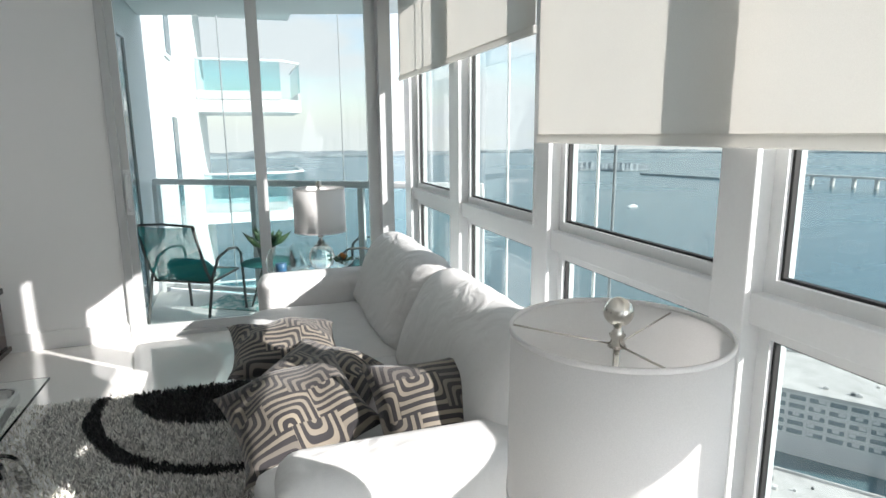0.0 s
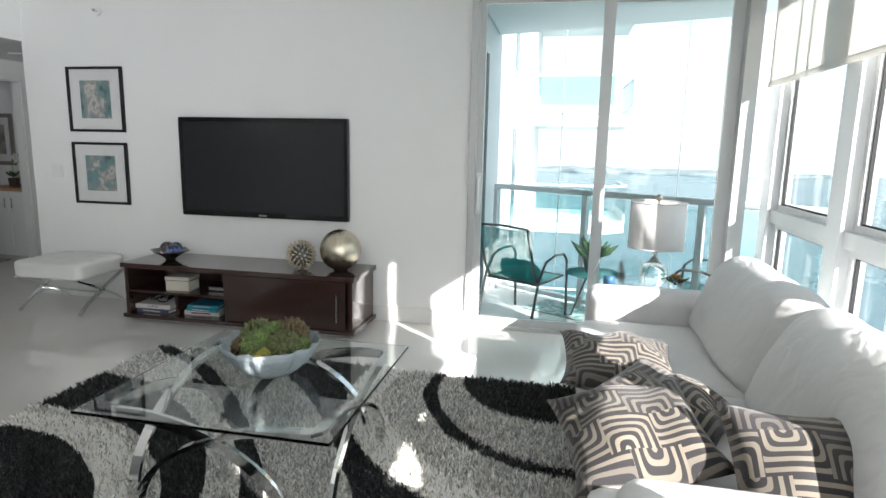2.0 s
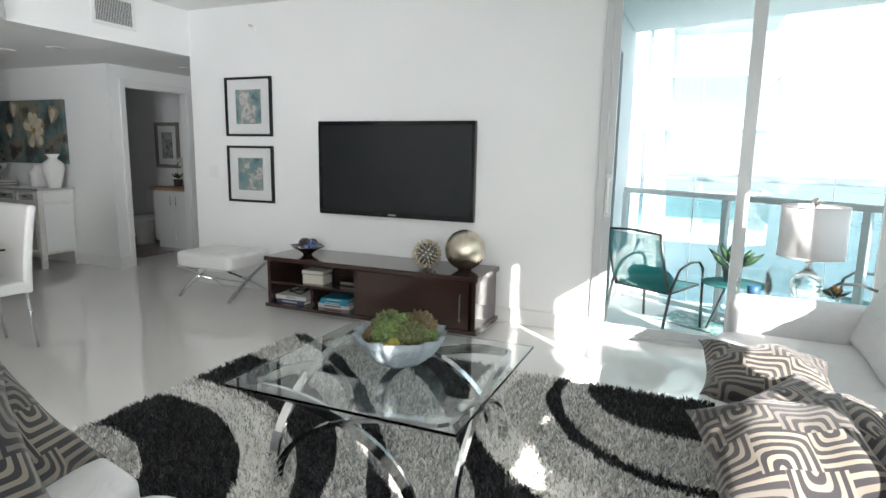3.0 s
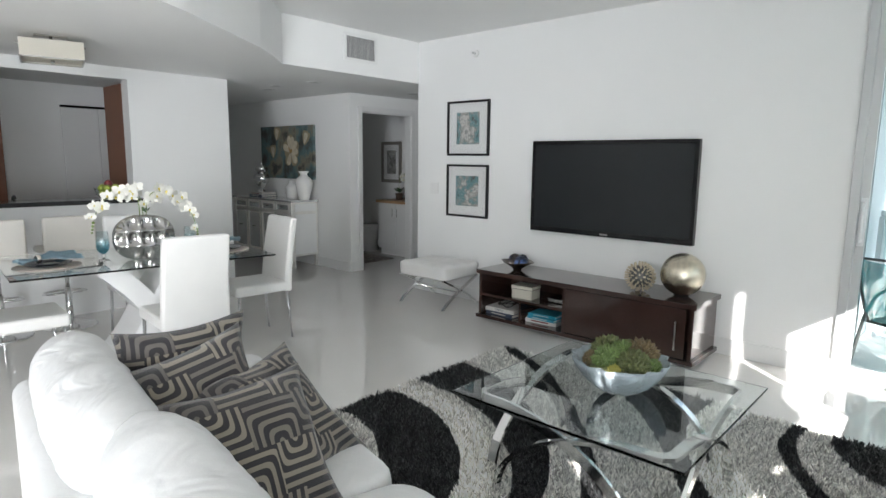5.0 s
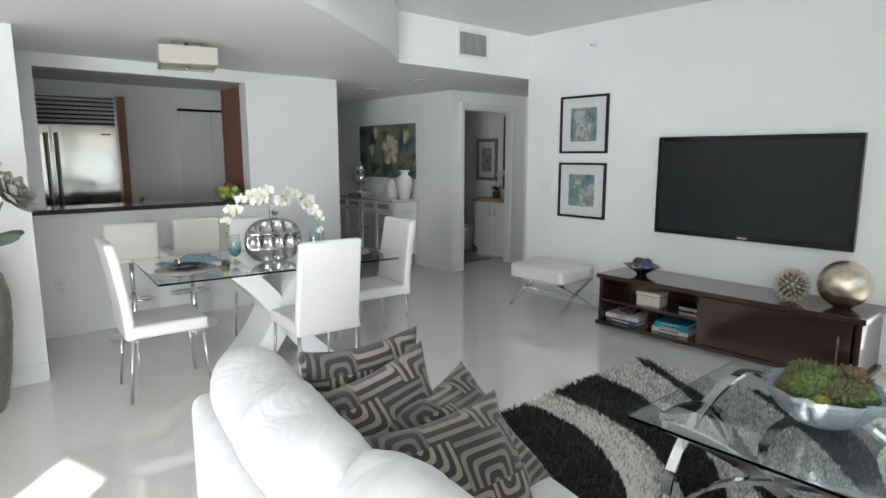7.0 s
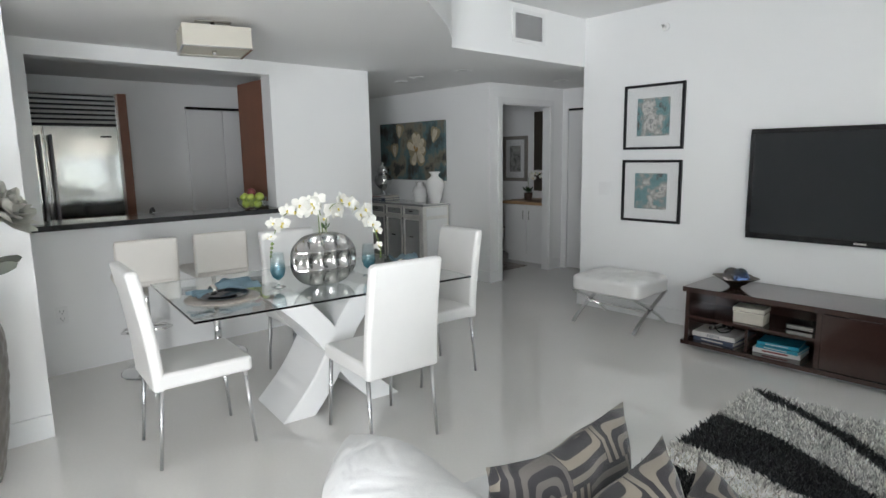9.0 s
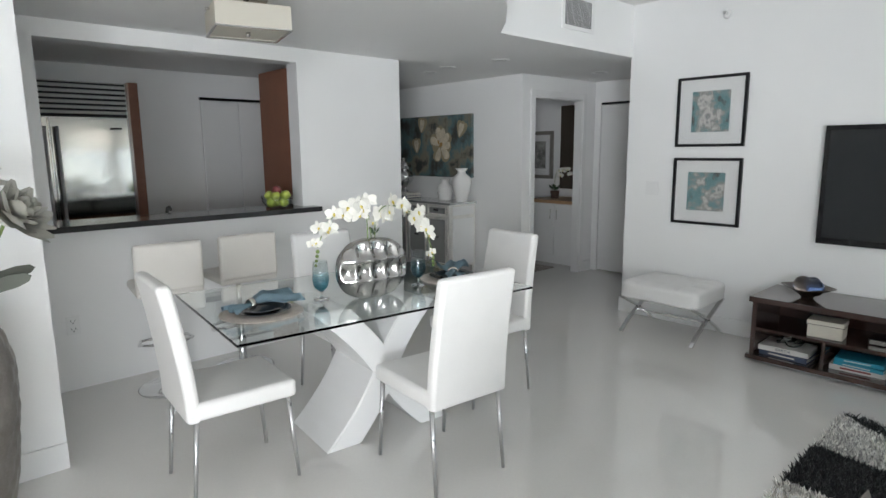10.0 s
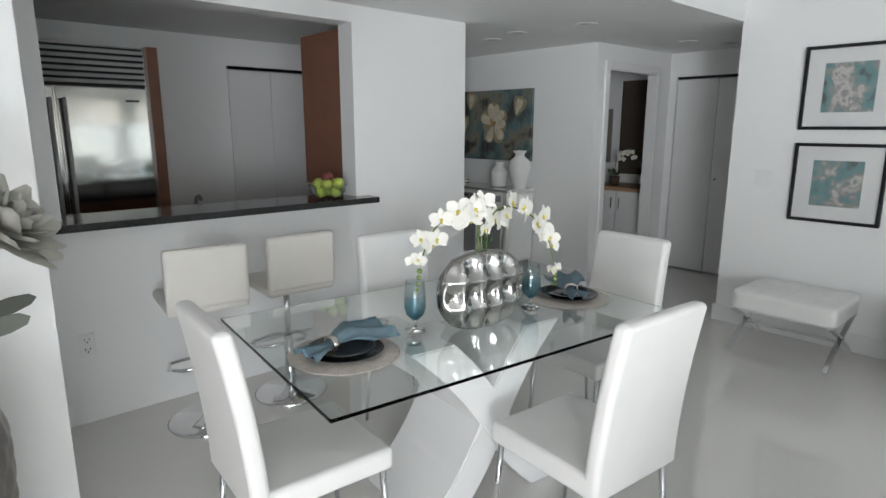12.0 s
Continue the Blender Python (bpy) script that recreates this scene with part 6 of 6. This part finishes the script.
for k in range(24):
    part("slat", moved(bx(-0.001, -0.004, 0, 0.001, 0.004, 0.20), pose(0.007, 0.0075 + 0.015 * k, 0, 0, 0, 35)), TRIM, vent)
for x, y in ((-6.25, 4.08), (-5.23, 4.02), (-5.15, 5.45), (-4.95, 5.85), (-5.85, 3.95)):
    r = thing("recessed_light", pose(x, y, SOFFIT_Z), "white recessed ceiling light, switched off", "ceiling light", "recessed lights")
    part("trim_ring", lathe([(0.05, -0.002), (0.075, -0.006), (0.08, 0.0), (0.05, 0.0), (0.05, -0.002)], 32), TRIM, r)
    part("lens", lathe([(0, -0.0015), (0.05, -0.0015), (0.05, -0.0005), (0, -0.0005)], 32), pm("frosted_lens", (0.6, 0.6, 0.58), 0.5), r)

# ---- hall things ----
def petal_outline(cx, cz, L, w, ang, y, t=0.0025, fat=1.0):
    """A painted petal, a thin dab of paint."""
    a = radians(ang)
    out_ = []
    for k in range(12):
        s = 2 * math.pi * k / 12
        px, pz = L * (0.5 + 0.5 * math.cos(s)), fat * w * math.sin(s) * (0.75 + 0.35 * math.cos(s))
        out_.append((cx + px * math.cos(a) - pz * math.sin(a), cz + px * math.sin(a) + pz * math.cos(a)))
    return moved(prism(out_, 0, t), Matrix(((1, 0, 0, 0), (0, 0, -1, y), (0, 1, 0, 0), (0, 0, 0, 1))))


Y = -0.0305
fl = part("painted_flower", joined(*[petal_outline(0.78, 0.37, L * 1.1, w, a, Y - 0.0006 * i, fat=1.5) for i, (a, L, w) in enumerate(((95, 0.22, 0.062), (150, 0.20, 0.06), (35, 0.20, 0.058), (-55, 0.20, 0.065), (-120, 0.19, 0.06), (-5, 0.17, 0.055), (190, 0.14, 0.045)))]), CREAMPAINT, can, "large cream magnolia")
part("painted_petal_light", joined(*[petal_outline(0.78 + 0.02 * math.cos(radians(a)), 0.37 + 0.02 * math.sin(radians(a)), L * 0.9, w * 0.72, a + 4, Y - 0.0055 - 0.0004 * i, fat=1.4) for i, (a, L, w) in enumerate(((100, 0.23, 0.062), (150, 0.20, 0.06), (40, 0.20, 0.058), (-50, 0.20, 0.065), (-115, 0.19, 0.06), (0, 0.17, 0.055), (70, 0.22, 0.05)))]), LIGHTPAINT, can)
part("painted_heart", joined(petal_outline(0.76, 0.36, 0.07, 0.028, 40, Y - 0.0092), petal_outline(0.76, 0.38, 0.06, 0.018, 110, Y - 0.0098)), OCHREPAINT, can)
for cx, cz, L, a in ((0.42, 0.53, 0.17, 80), (0.33, 0.28, 0.17, 95), (1.10, 0.46, 0.18, 70)):
    part("painted_bud", joined(*[petal_outline(cx, cz, L * 1.15, 0.035, a + d, Y - 0.0006 * i, fat=1.5) for i, d in enumerate((0, 18, -18))]), CREAMPAINT, can, "cream magnolia bud")
    part("painted_bud_light", joined(*[petal_outline(cx, cz + 0.015, L * 0.9, 0.022, a + d, Y - 0.0032 - 0.0005 * i, fat=1.5) for i, d in enumerate((8, -8))]), LIGHTPAINT, can)


def urn(m, profile, label):
    t = thing("urn", m, label, "vase", "white vases on the sideboard")
    part("body", lathe(profile, 40), CERAMIC, t)
    return t


CZ = 0.906
big = urn(pose(-6.42, 4.68, CZ), [(0, 0), (0.06, 0), (0.065, 0.01), (0.10, 0.14), (0.115, 0.22), (0.10, 0.28), (0.05, 0.32), (0.045, 0.345), (0.07, 0.37), (0.07, 0.38), (0.05, 0.378), (0.035, 0.35), (0, 0.34)], "tall white ceramic urn on the sideboard")
urn(pose(-6.70, 4.68, CZ), [(0, 0), (0.07, 0), (0.085, 0.02), (0.078, 0.05), (0.095, 0.08), (0.085, 0.11), (0.098, 0.14), (0.085, 0.17), (0.06, 0.20), (0.045, 0.22), (0.055, 0.25), (0.045, 0.25), (0, 0.23)], "short ribbed white ceramic vase on the sideboard")
for k, (mt, w) in enumerate(((BOOKNAVY, 0.34), (BOOKWHITE, 0.32))):
    book(pose(-7.60, 4.55, CZ + 0.0305 * k, 0, 0, 3 * k), w, 0.24, 0.030, mt, "book in a stack on the sideboard")
sl = thing("mercury_vase", pose(-7.45, 4.67, CZ + 0.062), "lidded silver mercury-glass jar on books", "jar")
part("jar", lathe([(0, 0), (0.06, 0), (0.055, 0.015), (0.025, 0.04), (0.03, 0.07), (0.085, 0.14), (0.10, 0.20), (0.08, 0.255), (0.045, 0.275), (0, 0.275)], 36, 0, 0, lambda a, z: 1.2), CHROME, sl)
part("lid", lathe([(0, 0.276), (0.05, 0.276), (0.055, 0.29), (0.075, 0.32), (0.07, 0.36), (0.03, 0.385), (0.012, 0.40), (0.02, 0.415), (0.015, 0.43), (0, 0.435)], 32, 0, 0, lambda a, z: 1.2), CHROME, sl)

# Bathroom, seen through the doorway.
picture(pose(-7.17, 6.747, 1.08), 0.47, 0.66, 0.05, 0.13, 0.14, art_material("sepia_print", [(0.12, 0.12, 0.11), (0.30, 0.30, 0.28), (0.45, 0.44, 0.41)], 14, 8), GREYWALLMAT, "grey print in a weathered silver frame")
mi = thing("wall_mirror", pose(-6.58, 6.742, 0.95), "tall dark mirror over the vanity", "mirror")
part("mirror", bx(0, -0.006, 0, 0.75, 0.004, 1.12), pm("smoked_mirror", (0.30, 0.25, 0.20), 0.15, 0.8), mi)
orp = thing("potted_orchid", pose(-6.42, 6.42, 0.8405), "pale orchid in a dark pot on the vanity", "plant")
part("pot", lathe([(0, 0), (0.05, 0), (0.06, 0.10), (0.0, 0.10)], 20), pm("brown_pot", (0.08, 0.05, 0.035), 0.5), orp)
part("leaf", moved(rosette(6, 0.16, 0.02, 14, 0.4, 0.75), pose(0, 0, 0.10)), LEAF, orp)
spray(orp, [(0, 0, 0.10), (0.0, 0, 0.25), (0.05, -0.02, 0.36), (0.16, -0.04, 0.39), (0.25, -0.05, 0.33)], 0.45, 7, 0.05, random.Random(2), (0.4, -1, 0.1))
tp = thing("basin_tap", pose(-6.05, 6.45, 0.8405), "small chrome basin tap", "tap")
part("spout", tube([(0, 0, 0), (0, 0, 0.12), (0, -0.03, 0.15), (0, -0.10, 0.13)], 0.010, 10), CHROME, tp)
part("lever", tube([(0, 0, 0.13), (0.03, 0.02, 0.17)], 0.005, 8), CHROME, tp)
to = thing("toilet", pose(-6.98, 6.30, 0), "white toilet beside the vanity", "toilet")
part("bowl", moved(lathe([(0, 0), (0.11, 0), (0.10, 0.15), (0.16, 0.33), (0.18, 0.39), (0.0, 0.39)], 32), Matrix.Diagonal((1, 1.3, 1, 1))), CERAMIC, to)
part("seat", moved(lathe([(0, 0.392), (0.185, 0.392), (0.185, 0.42), (0.0, 0.425)], 32), Matrix.Diagonal((1, 1.3, 1, 1))), CERAMIC, to)
part("tank", bx(-0.20, 0.20, 0.36, 0.20, 0.40, 0.76, 0.02, 3), CERAMIC, to)
bm_ = thing("bath_mat", pose(-6.45, 5.72, 0.001), "small patterned bath mat on the floor", "mat")
part("mat", bx(-0.38, -0.26, 0, 0.38, 0.26, 0.012, 0.004), art_material("mat_pattern", [(0.06, 0.05, 0.05), (0.35, 0.32, 0.28), (0.12, 0.10, 0.09), (0.45, 0.42, 0.38)], 18, 3), bm_)

# Tall floor vase with big white blooms by the wall block.
fv = thing("floor_vase", pose(-4.40, 0.04, 0), "tall quilted dark silver floor vase with large white artificial blooms", "floor vase")
prof = [(0.11, 0.0), (0.13, 0.05), (0.165, 0.25), (0.19, 0.50), (0.195, 0.68), (0.17, 0.80), (0.12, 0.88), (0.10, 0.90), (0.085, 0.90), (0.10, 0.86), (0.0, 0.84)]
fine = []
for (r0, z0), (r1, z1) in zip(prof[:6], prof[1:7]):
    for s in np.linspace(0, 1, 14, endpoint=False):
        fine.append((r0 + (r1 - r0) * s, z0 + (z1 - z0) * s))
part("vase", lathe([(0, 0)] + fine + prof[6:], 96, 0, 0, lambda a, z: 1 + 0.035 * abs(math.sin(9 * a + z * 22)) * abs(math.sin(9 * a - z * 22)) ** 0.7), DARKSILVER, fv)


def bloom_petal(rng, k, r):
    """One cupped petal of a big flower head that opens towards +z."""
    bm = bmesh.new()
    s = k / 34
    a, L = k * 2.39996, r * (0.4 + 0.6 * s) * rng.uniform(0.9, 1.1)
    m = Matrix.Translation((0, 0, 0.05 * (1 - s))) @ Matrix.Rotation(a, 4, "Z") @ Matrix.Rotation(-radians(85 - 75 * s), 4, "Y")
    rows = []
    for i in range(6):
        u = i / 5
        w = L * 0.34 * math.sin(math.pi * min(0.94, 0.16 + 0.8 * u))
        rows.append([bm.verts.new(m @ Vector((L * u, w * j, 0.35 * L * (u - 0.5) ** 2 + 0.18 * w * abs(j)))) for j in (-1, 0, 1)])
    for a_, b_ in zip(rows, rows[1:]):
        for j in range(2):
            bm.faces.new((a_[j], a_[j + 1], b_[j + 1], b_[j])).smooth = True
    bmesh.ops.solidify(bm, geom=bm.faces[:], thickness=0.002)
    return bm


for k, (x, y, z, rx, ry, r) in enumerate([(0.12, 0.21, 1.24, -45, 35, 0.18), (0.05, 0.10, 1.40, -25, 20, 0.15), (0.12, -0.10, 1.22, 30, 45, 0.16), (-0.08, 0.02, 1.30, -5, -20, 0.15)]):
    part("stem", tube([(0.0, 0.0, 0.6), (x * 0.4, y * 0.4, 0.95), (x, y, z)], 0.006, 8), STEMG, fv)
    at, rng = pose(x, y, z, rx, ry, 0), random.Random(30 + k)
    head = part("bloom", moved(ball((0, 0, 0.01), 0.022, 12), at), PETAL, fv, "large white artificial bloom")
    for q in range(34):
        part("petal", moved(bloom_petal(rng, q, r), at), PETAL, head)
for k in range(9):
    a = k * 0.75 + 0.3
    part("leaf", moved(petal_outline(0.0, 0.0, 0.26, 0.035, 0, 0.0, 0.003), pose(0.06 * math.cos(a), 0.06 * math.sin(a), 0.93 + 0.03 * (k % 3), 20, -25 + 8 * (k % 4), math.degrees(a))), GREYLEAF, fv)

# ---- balcony things ----
def patio_chair(m):
    """Origin on the floor under the seat's middle; the sitter faces +y."""
    t = thing("patio_chair", m, "dark metal patio chair with a teal sling and cushion", "patio chair", "patio chairs")
    for x in (-0.27, 0.27):
        part("side_frame", tube([(x, 0.27, 0.0), (x, 0.25, 0.42), (x, 0.24, 0.56), (x, 0.18, 0.62), (x, 0.05, 0.63), (x, -0.10, 0.58), (x, -0.20, 0.42), (x, -0.30, 0.0)], 0.012, 10), BRONZE, t)
        part("back_tube", tube([(x * 0.92, 0.22, 0.41), (x * 0.92, -0.18, 0.38), (x * 0.92, -0.24, 0.50), (x * 0.92, -0.36, 0.90)], 0.011, 10), BRONZE, t)
    for line, r in (([(-0.25, 0.22, 0.41), (0.25, 0.22, 0.41)], 0.010), ([(-0.25, -0.36, 0.90), (0, -0.37, 0.915), (0.25, -0.36, 0.90)], 0.011), ([(-0.26, -0.19, 0.38), (0.26, -0.19, 0.38)], 0.010)):
        part("crossbar", tube(line, r, 8), BRONZE, t)
    bm = bmesh.new()
    line = [(0.22, 0.415), (0.0, 0.395), (-0.17, 0.385), (-0.235, 0.47), (-0.30, 0.69), (-0.355, 0.895)]
    rows = [[bm.verts.new((x, y - 0.012 * (1 - (x / 0.24) ** 2), z - 0.01 * (1 - (x / 0.24) ** 2))) for x in np.linspace(-0.24, 0.24, 7)] for y, z in line]
    for a, b in zip(rows, rows[1:]):
        for j in range(6):
            bm.faces.new((a[j], a[j + 1], b[j + 1], b[j])).smooth = True
    bmesh.ops.solidify(bm, geom=bm.faces[:], thickness=0.004)
    part("sling", bm, SLING, t, "see-through teal mesh sling")
    part("cushion", moved(puff(0.38, 0.11, 0.24, 8, 0.5, 0.005, 3), pose(0.03, -0.11, 0.47, 38)), TEALC, t)
    return t


SLING = cloth_through("teal_mesh", (0.04, 0.34, 0.34), 0.5)
weave, gaps = SLING.node_tree.nodes.new("ShaderNodeMixShader"), SLING.node_tree.nodes.new("ShaderNodeBsdfTransparent")
weave.inputs[0].default_value = 0.28
sl_out = SLING.node_tree.nodes["Material Output"]
SLING.node_tree.links.new(sl_out.inputs[0].links[0].from_socket, weave.inputs[1])
SLING.node_tree.links.new(gaps.outputs[0], weave.inputs[2])
SLING.node_tree.links.new(weave.outputs[0], sl_out.inputs[0])
pc = patio_chair(pose(0.035, 5.35, -0.03, 0, 0, -30) @ Matrix.Diagonal((1, 1, 0.92, 1)))
copy_thing(pc, pose(1.50, 5.02 + 0.12, -0.03, 0, 0, 70))
bt = thing("bistro_table", pose(0.62, 5.36, -0.03), "small round glass patio table", "patio table")
part("top", lathe([(0, 0.42), (0.24, 0.42), (0.24, 0.428), (0, 0.428)], 40), TEAL, bt, "teal glass top")
for a in (0.5, 2.6, 4.7):
    part("leg", tube([(0.05 * math.cos(a), 0.05 * math.sin(a), 0.42), (0.20 * math.cos(a), 0.20 * math.sin(a), 0.0)], 0.009, 8), BRONZE, bt)
ag = thing("agave", pose(0.60, 5.38, 0.3985), "spiky green agave in a dark pot on the patio table", "plant")
part("pot", shell([(0.05, 0), (0.075, 0.10), (0.08, 0.13)], 0.006, 24), BRONZE, ag)
part("leaf", moved(rosette(22, 0.30, 0.05, 40, 0.16, 0.62), pose(0, 0, 0.10)), LEAF, ag)
tw = thing("beach_towel", pose(0.42, 5.62, -0.029, 0, 0, -30), "teal and white patterned mat on the balcony floor", "mat")
part("cloth", bx(-0.35, -0.22, 0, 0.35, 0.22, 0.010, 0.003), art_material("towel_pattern", [(0.02, 0.20, 0.20), (0.60, 0.62, 0.60), (0.02, 0.25, 0.25), (0.65, 0.66, 0.64)], 10, 6), tw)
